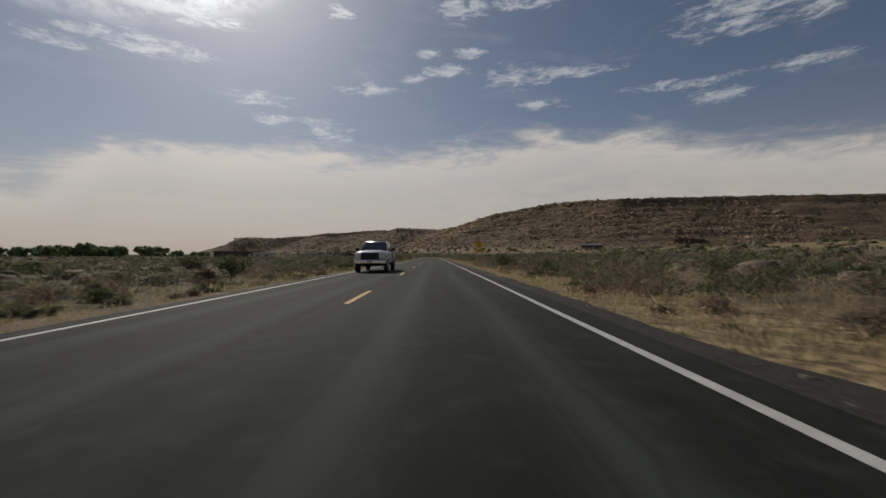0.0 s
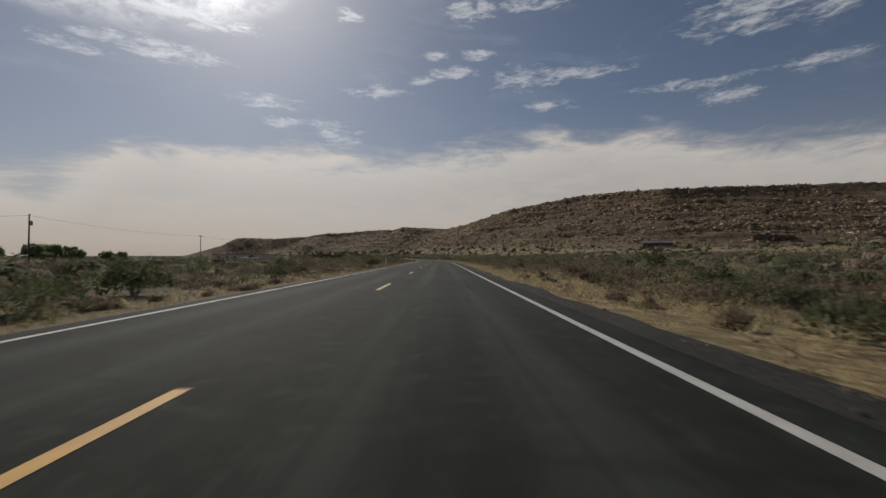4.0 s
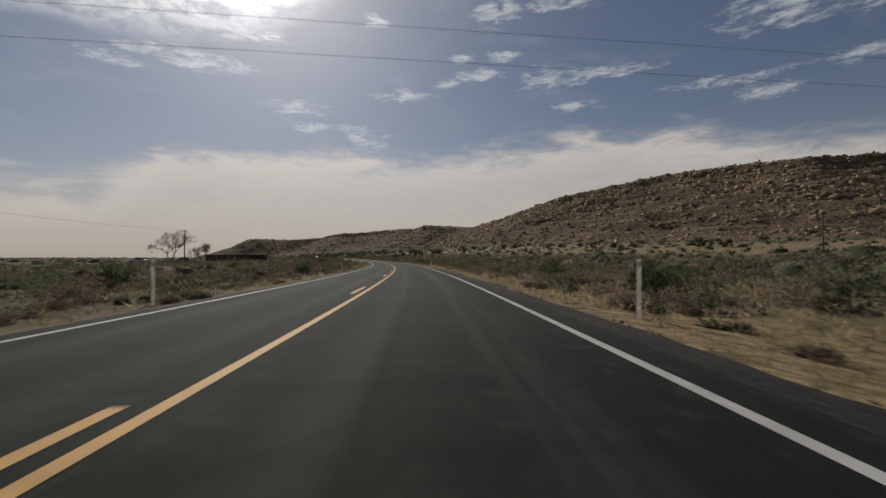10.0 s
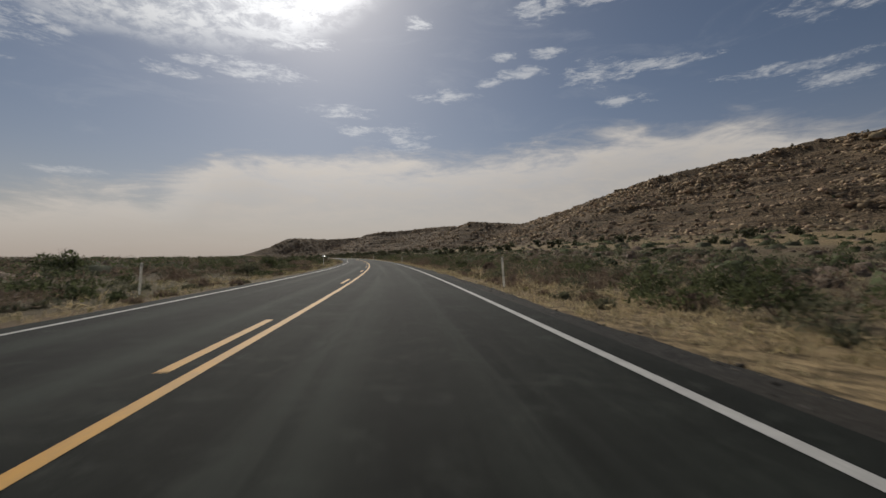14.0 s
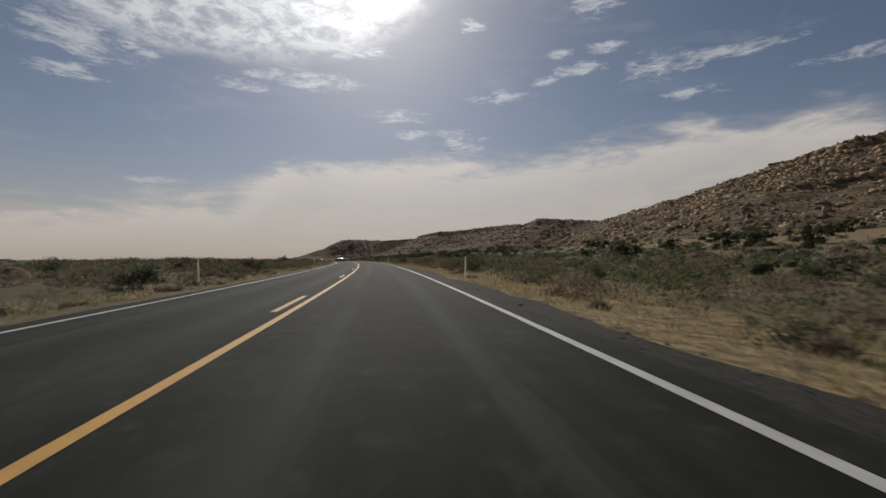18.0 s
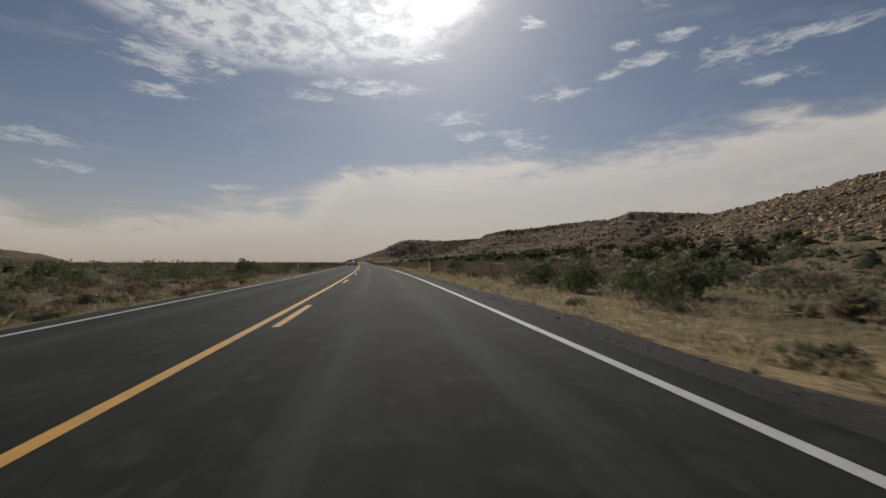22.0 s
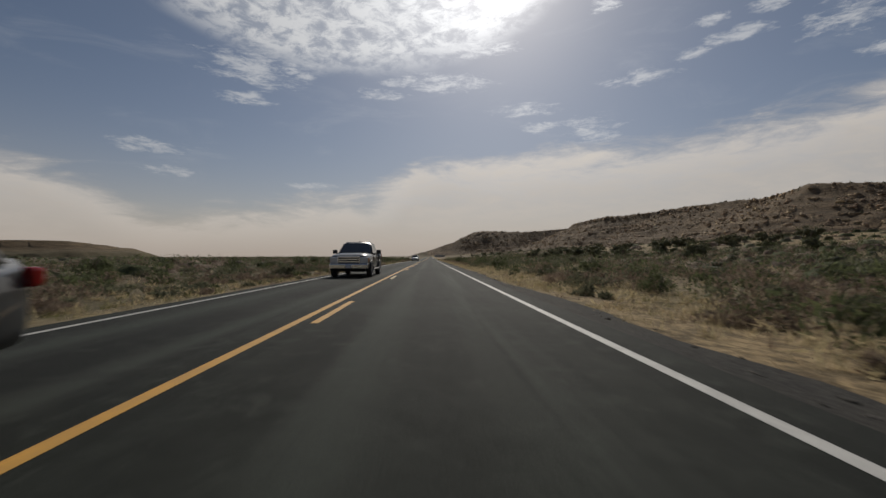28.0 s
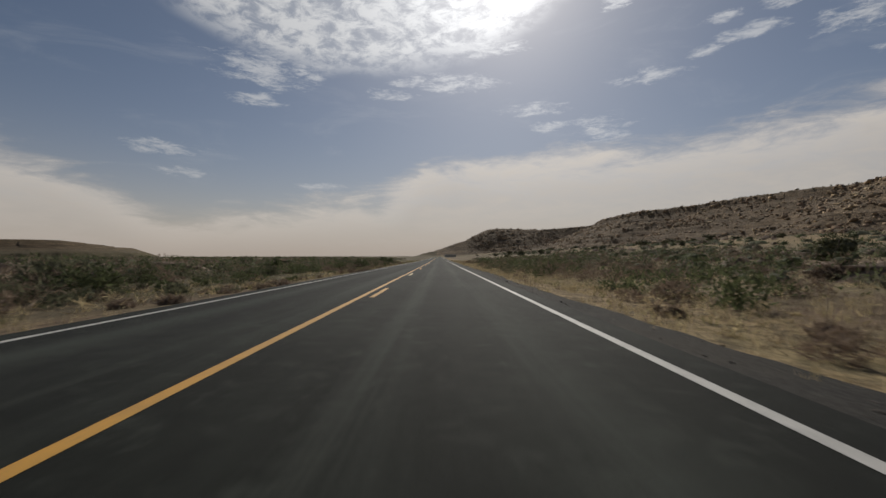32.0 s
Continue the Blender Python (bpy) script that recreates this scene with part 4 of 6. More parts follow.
def tussocks():
    """Low rounded tufts of dead grass, thick along the verge."""
    parts = [places(6400, 0, 1040, 3.8, 9.5, 481), places(3200, 0, 1040, -12.5, -7.0, 482), places(5200, 520, 1060, 9.5, 60, 483), places(2600, 0, 520, 9.5, 26, 484)]
    s, n, x, y = (np.concatenate(v) for v in zip(*parts))
    keep = clear(s, n) & (fbm(x / 6, y / 6, 3, 485) > 0.42)
    s, n, x, y = s[keep], n[keep], x[keep], y[keep]
    g = np.random.default_rng(486)
    r = 0.16 * 2.4 ** g.uniform(0, 1, len(x)) * np.where(n > 9.5, 1.5, 1.0)
    v, f = clumps(x, y, land(x, y, n)[0] - 0.04, r, r * g.uniform(0.6, 1.0, len(x)), 16, 0.17, 487, 0.09, None)
    tagged(fast_mesh("grass_tussocks", v, f, M_STRAW, True), "low rounded straw-coloured grass tussocks along the verge", "grass", kind="stuff")


tussocks()

CUBE = np.array([(sx, sy, sz) for sz in (-1, 1) for sx, sy in ((-1, -1), (1, -1), (1, 1), (-1, 1))], float)
CUBE_FACES = np.array([(0, 2, 1), (0, 3, 2), (4, 5, 6), (4, 6, 7), (0, 1, 5), (0, 5, 4), (1, 2, 6), (1, 6, 5), (2, 3, 7), (2, 7, 6), (3, 0, 4), (3, 4, 7)])


def blocks(name, x, y, z, r, turn, flat, mat, label, seed):
    """Broken angular blocks, tilted a little, joined."""
    g = np.random.default_rng(seed)
    m = len(x)
    sh = g.uniform(0.65, 1.35, (m, 1, 3)) * np.stack([g.uniform(0.9, 2.3, m), np.full(m, 0.95), flat], -1)[:, None]
    v = CUBE[None] * (1 + g.uniform(-0.34, 0.14, (m, 8, 3))) * sh * r[:, None, None]
    v[:, 4:, :2] *= g.uniform(0.6, 1.0, (m, 1, 1))
    v[..., 2] += v[..., 0] * g.normal(0, 0.14, (m, 1)) + v[..., 1] * g.normal(0, 0.14, (m, 1))
    c, sn_ = np.cos(turn)[:, None], np.sin(turn)[:, None]
    v = np.stack([v[..., 0] * c - v[..., 1] * sn_ + x[:, None], v[..., 0] * sn_ + v[..., 1] * c + y[:, None], v[..., 2] + z[:, None]], -1)
    f = CUBE_FACES[None] + (np.arange(m) * 8)[:, None, None]
    tagged(fast_mesh(name, v.reshape(-1, 3), f.reshape(-1, 3), mat), label, "rocks", kind="stuff")


def slope_blocks(name, count, s0, s1, n0, n1, lo, hi, label, seed):
    """Sandstone blocks, thick along the steep ledges and strewn below them."""
    s, n, x, y = places(count, s0, s1, n0, n1, seed)
    z, rock = land(x, y, n)
    keep = rock > 0.35
    x, y, z, n = x[keep], y[keep], z[keep], n[keep]
    e = 4.0
    gx, gy = (land(x + e, y, n)[0] - z) / e, (land(x, y + e, n)[0] - z) / e
    steep = np.hypot(gx, gy)
    g = np.random.default_rng(seed)
    bed = fbm(z / 5.5, x / 160 + y / 160, 3, seed + 4)
    patch = fbm(x / 40, y / 40, 3, seed)
    keep = g.uniform(0, 1, len(x)) < np.clip((steep - 0.02) * 1.9, 0.14, 1) * np.clip((bed - 0.36) * 5, 0.2, 1) * np.clip((patch - 0.25) * 3.5, 0.25, 1)
    x, y, z, steep = x[keep], y[keep], z[keep], steep[keep]
    turn = np.arctan2(gy[keep], gx[keep]) + np.pi / 2 + g.normal(0, 0.5, len(x))
    r = lo * (hi / lo) ** (g.uniform(0, 1, len(x)) ** 2.0) * (0.85 + 0.55 * np.clip(steep - 0.5, 0, 1))
    blocks(name, x, y, z + 0.15 * r, r, turn, g.uniform(0.35, 0.8, len(x)), M_SANDSTONE, label, seed)


slope_blocks("slope_boulders", 270000, 170, 1050, 95, 560, 0.30, 1.75, "tan sandstone blocks and ledges down the mesa slope", 61)
slope_blocks("far_boulders", 60000, 1000, 2300, 80, 760, 0.5, 2.5, "tan sandstone blocks on the farther mesa slope", 62)
_s, _n, _x, _y = places(1300, 0, 1100, 10.0, 90, 63)
_g = np.random.default_rng(64)
blocks("loose_stones", _x, _y, land(_x, _y, _n)[0] + 0.02, 0.04 * 5 ** (_g.uniform(0, 1, 1300) ** 2.2), _g.uniform(0, 6.28, 1300), _g.uniform(0.4, 0.8, 1300), M_SANDSTONE, "loose tan stones on the desert floor", 65)
_s, _n, _x, _y = places(4500, 0, 1010, 2.8, 3.7, 66)
_z = -0.004 - (_n - 2.7) * 0.083 + swell(_y)
blocks("shoulder_gravel", _x, _y, _z, 0.009 * 3.2 ** (_g.uniform(0, 1, 4500) ** 1.8), _g.uniform(0, 6.28, 4500), _g.uniform(0.5, 0.9, 4500), M_CHIPS, "grey and brown gravel chips on the road shoulder", 67)


def slope_scrub():
    """Small dark trees and bushes dotted over slopes and rims, too many to count."""
    s, n, x, y = places(17000, 150, 2400, 95, 760, 71)
    z, rock = land(x, y, n)
    e = 12.0
    zx, _ = land(x + e, y, n + e)
    flat = np.abs(zx - z) < 4.5
    u = np.random.default_rng(3).uniform(0, 1, len(x))
    keep = (rock > 0.2) & (u < np.where(flat & (z > 55), np.where(s > 1000, 0.06, 0.34), np.where(s > 1300, 0.08, 0.30)))
    x, y, z = x[keep], y[keep], z[keep]
    # a thin line of them along the caprock
    g = np.random.default_rng(74)
    rim = np.array(NEAR_RIM, float)
    k, u = g.integers(0, len(rim) - 1, 620), g.uniform(0, 1, 620)
    rx = rim[k, 0] + (rim[k + 1, 0] - rim[k, 0]) * u + g.normal(6, 9, 620)
    ry = rim[k, 1] + (rim[k + 1, 1] - rim[k, 1]) * u + g.normal(6, 9, 620)
    x, y = np.concatenate([x, rx]), np.concatenate([y, ry])
    z = np.concatenate([z, land(rx, ry, road_offset(rx, ry)[1])[0]])
    g = np.random.default_rng(72)
    r = 0.45 * 4.0 ** (g.uniform(0, 1, len(x)) ** 1.8)
    v, f = clumps(x, y, z - 0.1, r, r * g.uniform(0.9, 1.6, len(x)), 16, 0.4, 73, 0.4, (2, 5), 0.8)
    tagged(fast_mesh("slope_junipers", v, f, M_JUNIPER), "small dark junipers and bushes dotted over the mesa slopes", "junipers", kind="stuff")


slope_scrub()


def juniper(seed, tall):
    """A round dense juniper with a short forked trunk."""
    r = random.Random(seed)
    t = thing("juniper_tree", "dark green rounded juniper on dry grassland", "tree", group="junipers below the mesa")
    bm = bmesh.new()
    for k in range(4):
        a = r.uniform(0, 6.28)
        mid = Vector((math.cos(a) * 0.22, math.sin(a) * 0.22, tall * 0.28))
        tube(bm, (math.cos(a) * 0.06, math.sin(a) * 0.06, -0.2), mid, 0.13, 0.09, 7)
        tube(bm, mid, mid + Vector((math.cos(a) * 0.5, math.sin(a) * 0.5, tall * 0.3)), 0.09, 0.03, 6)
    part("trunk", bm, M_BARK, t)
    g = np.random.default_rng(seed)
    m = 14
    cx, cy = g.normal(0, tall * 0.24, m), g.normal(0, tall * 0.24, m)
    cz = g.uniform(0.0, 0.5, m) * tall
    cr = g.uniform(0.16, 0.30, m) * tall
    v, f = clumps(cx, cy, cz, cr, cr * 1.3, 64, 0.15 * tall / 3, seed, 0.36, (3, 6), 0.66)
    crown = fast_mesh("crown", v, f, M_JUNIPER)
    crown.parent = t
    return t


JUNIPERS = [juniper(11, 3.2), juniper(12, 4.0), juniper(13, 2.7), juniper(14, 4.6), juniper(15, 3.6)]
_r = random.Random(5)
_spots = []
while len(_spots) < 190:
    u = _r.random()
    s, n = (_r.uniform(540, 1010), 38 + 85 * _r.random() ** 1.3) if u < 0.5 else (_r.uniform(330, 640), _r.uniform(85, 190)) if u < 0.75 else (_r.uniform(900, 1500), 40 + 150 * _r.random())
    x, y, a = lane(s, n)
    if fbm(np.array([x / 45]), np.array([y / 45]), 3, 77)[0] > 0.46 and all((x - p) ** 2 + (y - q) ** 2 > 30 for p, q in _spots):
        _spots.append((x, y))
for k, (x, y) in enumerate(_spots):
    m = pose(x, y, ground_at(x, y) - 0.05, 0, 0, _r.uniform(0, 360))
    if k < len(JUNIPERS):
        JUNIPERS[k].matrix_basis = m
    else:
        copy_thing(JUNIPERS[k % len(JUNIPERS)], m)


def shrub(seed, tall, wide, leaf, name, label):
    """A roadside shrub: bare stems from one root, fine foliage at their ends."""
    t = thing(name, label, "shrub", group="shrubs along the highway")
    r = random.Random(seed)
    bm = bmesh.new()
    for k in range(14):
        a, u = r.uniform(0, 6.28), r.uniform(0.25, 0.95)
        tip = Vector((math.cos(a) * wide * u, math.sin(a) * wide * u, tall * (1.05 - 0.45 * u * u)))
        mid = tip * 0.5 + Vector((r.uniform(-0.1, 0.1), r.uniform(-0.1, 0.1), tall * 0.08))
        tube(bm, (0, 0, -0.12), mid, 0.016, 0.010, 4)
        tube(bm, mid, tip, 0.010, 0.004, 3)
    part("woody_base", bm, M_BARK, t)
    g = np.random.default_rng(seed)
    m = 15
    a, u = g.uniform(0, 6.28, m), np.sqrt(g.uniform(0, 1, m))
    cr = g.uniform(0.26, 0.42, m) * wide
    v, f = clumps(np.cos(a) * u * wide * 0.72, np.sin(a) * u * wide * 0.72, tall * g.uniform(0.05, 0.55, m) * (1.15 - u * 0.5), cr, cr * g.uniform(1.0, 1.4, m), 62, 0.125, seed, 0.22, None)
    c = fast_mesh("foliage", v, f, leaf)
    c.parent = t
    return t


SHRUBS = [shrub(31, 1.25, 1.0, M_GREEN, "greasewood_shrub", "bushy green greasewood shrub beside the highway"), shrub(32, 0.85, 0.9, M_SAGE, "sagebrush_shrub", "grey-green sagebrush shrub beside the highway"),
          shrub(33, 0.95, 0.95, M_DRY, "dry_shrub", "dead brown tangled shrub beside the highway"), shrub(34, 1.55, 1.25, M_GREEN, "greasewood_shrub", "tall spreading green greasewood shrub beside the highway"),
          shrub(35, 0.7, 0.7, M_DRY, "dry_shrub", "low round dead brown shrub beside the highway"), shrub(36, 1.1, 1.1, M_SAGE, "sagebrush_shrub", "broad grey-green sagebrush shrub beside the highway")]
_r = random.Random(9)
for k in range(290):
    s = 8 + k * 3.72 + _r.uniform(-1.8, 1.8)
    n = 8.3 + 13 * _r.random() ** 1.2 if k % 2 else -(10.5 + 13 * _r.random() ** 1.2)
    if not clear(np.array([s]), np.array([n]))[0]:
        s += 9.5
    m = spot(s, n, _r.uniform(0, 360), -0.04) @ Matrix.Scale(_r.uniform(0.75, 1.25), 4)
    if k < len(SHRUBS):
        SHRUBS[k].matrix_basis = m
    else:
        copy_thing(SHRUBS[(k * 5 + k // 7) % len(SHRUBS)], m)

for k, (s, n) in enumerate([(409, 8.6), (411, 9.8), (425, 11.2), (428, 9.2), (431, 10.6), (434, 9.6), (580, 9.0), (582, 10.3), (584, 8.8), (610, 8.6), (612, 10.2), (614, 9.2), (670, 8.6), (672, 11.4), (673, 9.8), (676, 9.0), (679, 10.5), (681, 9.2),
                            (940, 8.4), (943, 7.7), (947, 8.9), (951, 8.1), (954, 9.4), (957, 8.6), (582, -11.3), (585, -12.4), (966, -12.4), (969, -13.9), (972, -12.1), (976, -13.2)]):
    copy_thing(SHRUBS[0 if k % 3 == 1 else 3], spot(s, n, k * 67, -0.05) @ Matrix.Scale(0.95 + 0.1 * (k % 4), 4))

# ---------------------------------------------------------------- signs, posts and poles


def letters(text, size, mat, parent, m, name="lettering", label=""):
    """Flat raised lettering in the built-in font, centred on m."""
    cu = bpy.data.curves.new(name, "FONT")
    cu.body, cu.size, cu.align_x, cu.align_y, cu.extrude, cu.offset, cu.resolution_u = text, size, "CENTER", "CENTER", 0.002, 0.004 * size / 0.12, 3
    tmp = bpy.data.objects.new(name, cu)
    me = bpy.data.meshes.new_from_object(tmp)
    bpy.data.objects.remove(tmp)
    me.materials.append(mat)
    ob = new(name, me)
    ob.parent, ob.matrix_basis = parent, m
    if label:
        tagged(ob, label)
    return ob


FACE = pose(0, 0, 0, 90, 0, 0)         # text that reads for someone who looks along +y


def plate(w, h, t=0.004, r=0.05, diamond=False):
    """A sheet-metal sign with rounded corners, upright, facing -y."""
    bm = bmesh.new()
    pts = []
    for sx, sz, a0 in ((1, 1, 0), (-1, 1, 90), (-1, -1, 180), (1, -1, 270)):
        for k in range(5):
            a = radians(a0 + 22.5 * k)
            pts.append((sx * (w / 2 - r) + r * math.cos(a), sz * (h / 2 - r) + r * math.sin(a)))
    if diamond:
        c = math.sqrt(0.5)
        pts = [(c * (x - z), c * (x + z)) for x, z in pts]
    f = bm.faces.new([bm.verts.new((x, -t, z)) for x, z in pts])
    out = bmesh.ops.extrude_face_region(bm, geom=[f])
    bmesh.ops.translate(bm, vec=(0, t, 0), verts=[v for v in out["geom"] if isinstance(v, bmesh.types.BMVert)])
    bmesh.ops.recalc_face_normals(bm, faces=bm.faces)
    return bm


def outline(w, h, wide, r, y, diamond=False):
    """A painted border line inside a sign's edge."""
    bm = bmesh.new()
    rings = []
    for d in (0.0, wide):
        ring = []
        for sx, sz, a0 in ((1, 1, 0), (-1, 1, 90), (-1, -1, 180), (1, -1, 270)):
            for k in range(5):
                a = radians(a0 + 22.5 * k)
                x, z = sx * (w / 2 - r) + (r - d) * math.cos(a), sz * (h / 2 - r) + (r - d) * math.sin(a)
                if diamond:
                    x, z = math.sqrt(0.5) * (x - z), math.sqrt(0.5) * (x + z)
                ring.append(bm.verts.new((x, y, z)))
        rings.append(ring)
    n = len(rings[0])
    for i in range(n):
        bm.faces.new((rings[0][i], rings[0][(i + 1) % n], rings[1][(i + 1) % n], rings[1][i]))
    return bm


def moved(ob, x=0, y=0, z=0):
    ob.matrix_basis = pose(x, y, z) @ ob.matrix_basis
    return ob


def u_post(name, x, z0, z1, mat, parent, y=0.03):
    """A rolled steel U-channel sign post with bolt holes left out."""
    bm = bmesh.new()
    box(bm, (x, y + 0.006, (z0 + z1) / 2), (0.030, 0.005, z1 - z0))
    for sx in (-1, 1):
        box(bm, (x + sx * 0.018, y + 0.018, (z0 + z1) / 2), (0.005, 0.028, z1 - z0))
        box(bm, (x + sx * 0.028, y + 0.033, (z0 + z1) / 2), (0.022, 0.005, z1 - z0))
    return part(name, bm, mat, parent)


def bolts(parent, pts, mat):
    for x, z in pts:
        part("bolt", quick_tube((x, -0.010, z), (x, 0.03, z), 0.011, n=6), mat, parent)


def animal_sign(m, face, label, plates):
    t = thing("warning_sign", label, "road sign", m)
    u_post("post", -0.42, -0.5, 3.75, M_STEEL, t)
    u_post("post", 0.42, -0.5, 3.75, M_STEEL, t)
    fy, fp = (M_SIGN_YELLOW, M_SIGN_YELLOW) if face else (M_STEEL, M_STEEL)
    d = moved(part("diamond_panel", plate(1.22, 1.22, r=0.07, diamond=True), fy, t, "yellow diamond panel" if face else "bare grey back of a diamond panel"), z=3.55)
    p = moved(part("lower_panel", plate(1.34, 0.62), fp, t, "yellow rectangular panel" if face else "bare grey back of a panel"), z=2.42)
    if face:
        part("border", outline(1.16, 1.16, 0.02, 0.05, -0.0065, True), M_BLACK, d)
        part("border", outline(1.29, 0.57, 0.016, 0.04, -0.0065), M_BLACK, p)
        for k, line in enumerate(("WATCH", "FOR", "ANIMALS")):
            letters(line, 0.235, M_BLACK, d, pose(0, -0.0065, 0.27 - 0.25 * k) @ FACE)
        for k, line in enumerate(("NEXT 77", "MILES")):
            letters(line, 0.235, M_BLACK, p, pose(0, -0.0065, 0.14 - 0.27 * k) @ FACE)
        bolts(t, [(-0.42, 3.7), (0.42, 3.4), (-0.42, 2.42), (0.42, 2.42)], M_STEEL)
        moved(part("panel_back", plate(1.22, 1.22, 0.003, r=0.07, diamond=True), M_STEEL, d, "bare grey metal back"), y=0.005)
        moved(part("panel_back", plate(1.34, 0.62, 0.003), M_STEEL, p, "bare grey metal back"), y=0.005)
    else:
        part("brace", quick_box((0, 0.05, 3.3), (1.0, 0.02, 0.05)), M_STEEL, t)
        part("brace", quick_box((0, 0.05, 2.42), (1.0, 0.02, 0.05)), M_STEEL, t)
    return t


animal_sign(spot(85, 8.8, -2), True, "yellow diamond warning sign with a plate below, on two steel posts", True)
animal_sign(spot(92.5, -9.9, 176, -0.3), True, "diamond warning sign seen from its bare grey back", True)


def bus_sign(m):
    t = thing("school_bus_sign", "weathered white rectangular sign with black lettering on one post", "road sign", m)
    part("post", quick_tube((0, 0.04, -0.5), (0.06, 0.04, 3.7), 0.032, 0.03, 8), M_STEEL, t)
    p = moved(part("panel", plate(1.05, 0.90), M_SIGN_WHITE, t), z=3.3)
    part("border", outline(1.03, 0.88, 0.022, 0.045, -0.0065), M_BLACK, p)
    for k, line in enumerate(("UNLAWFUL", "TO PASS", "SCHOOL BUS", "STOPPED FOR", "CHILDREN")):
        letters(line, 0.142, M_BLACK, p, pose(0, -0.0065, 0.305 - 0.153 * k) @ FACE)
    bolts(t, [(0.03, 3.6), (0.03, 3.0)], M_STEEL)


bus_sign(spot(249.6, 5.75, -4, 0.25))


def pennant_sign(m):
    t = thing("pennant_sign", "faded yellow pennant-shaped sign pointing across the road on two brown posts", "road sign", m)
    u_post("post", -0.30, -1.4, 2.15, M_RUST, t)
    u_post("post", 0.28, -1.4, 2.1, M_RUST, t)
    bm = bmesh.new()
    pts = [(-0.52, -0.44), (0.50, -0.04), (0.56, 0.0), (0.50, 0.04), (-0.52, 0.44), (-0.56, 0.40), (-0.56, -0.40)]
    f = bm.faces.new([bm.verts.new((x, -0.004, z)) for x, z in pts])
    out = bmesh.ops.extrude_face_region(bm, geom=[f])
    bmesh.ops.translate(bm, vec=(0, 0.004, 0), verts=[v for v in out["geom"] if isinstance(v, bmesh.types.BMVert)])
    bmesh.ops.recalc_face_normals(bm, faces=bm.faces)
    p = moved(part("panel", bm, M_SIGN_DULL, t), z=2.18)
    for w, z in ((0.22, 0.15), (0.55, 0.0), (0.30, -0.15)):
        part("word_bar", quick_box((-0.22 + w * 0.12, -0.006, z), (w, 0.003, 0.075)), M_BLACK, p, "row of unreadable black lettering")
    bolts(t, [(-0.30, 2.3), (-0.30, 2.0), (0.28, 2.17)], M_STEEL)


pennant_sign(spot(260, -12.2, 6, 0.6))


def mile_marker(m):
    t = thing("mile_marker", "narrow green milepost sign with white figures on a steel post", "mile marker", m)
    u_post("post", 0, -1.3, 2.05, M_STEEL, t)
    p = moved(part("panel", plate(0.34, 1.22, r=0.03), M_SIGN_GREEN, t), z=0.98)
    for k, ch in enumerate("400"):
        letters(ch, 0.32, M_SIGN_WHITE, p, pose(0, -0.0065, 0.26 - 0.30 * k) @ FACE, "figure")
    bolts(t, [(0, 1.45), (0, 0.5)], M_STEEL)


mile_marker(spot(258, -14.0, 5, 0.5))


def back_sign(m):
    t = thing("sign_back", "rectangular road sign seen from its grey back on one post", "road sign", m)
    u_post("post", 0, -0.5, 2.75, M_RUST, t)
    moved(part("panel", plate(0.92, 0.82), M_SIGN_WHITE, t), z=2.35)
    moved(part("panel_back", plate(0.92, 0.82, 0.003), M_STEEL, t, "bare grey metal back"), y=0.005, z=2.35)
    part("brace", quick_box((0, -0.02, 2.35), (0.10, 0.02, 0.8)), M_STEEL, t)


back_sign(spot(281.7, -10.6, 182, 0.15))


def delineator():
    t = thing("delineator_post", "flat white roadside delineator post with a reflector", "delineator", group="delineators along the highway")
    bm = bmesh.new()
    box(bm, (0, 0, 0.42), (0.10, 0.012, 1.75), 0.004)
    part("blade", bm, M_POST_WHITE, t)
    part("reflector", quick_box((0, -0.010, 1.16), (0.075, 0.006, 0.11), 0.002), M_SIGN_WHITE, t, "pale reflector")
    return t


_first = delineator()
_left = {-1: -8.5, 0: -11.0, 1: -7.5, 2: -10.6, 3: -10.1}
_posts = [(248.3 + 62.8 * k, n, d) for k in range(-1, 7) for n, d in ((4.7, 0), (_left.get(k, -9.6), 180)) if not (k == -1 and n > 0)]
_posts += [(702.7, 5.6, 0), (721.0, -10.4, 180), (768.5, 7.2, 0)]
for k, (s, n, d) in enumerate(_posts):
    m = spot(s + (3.4 if n < 0 and 240 < s < 260 else 0.4 if n < 0 else -3.0 if 300 < s < 320 else 1.6 if 240 < s < 260 else 0), n, d + ((k * 37) % 11) - 5) @ pose(0, 0, 0, ((k * 13) % 7) - 3, ((k * 29) % 7) - 3, 0)
    if k == 0:
        _first.matrix_basis = m
    else:
        copy_thing(_first, m)


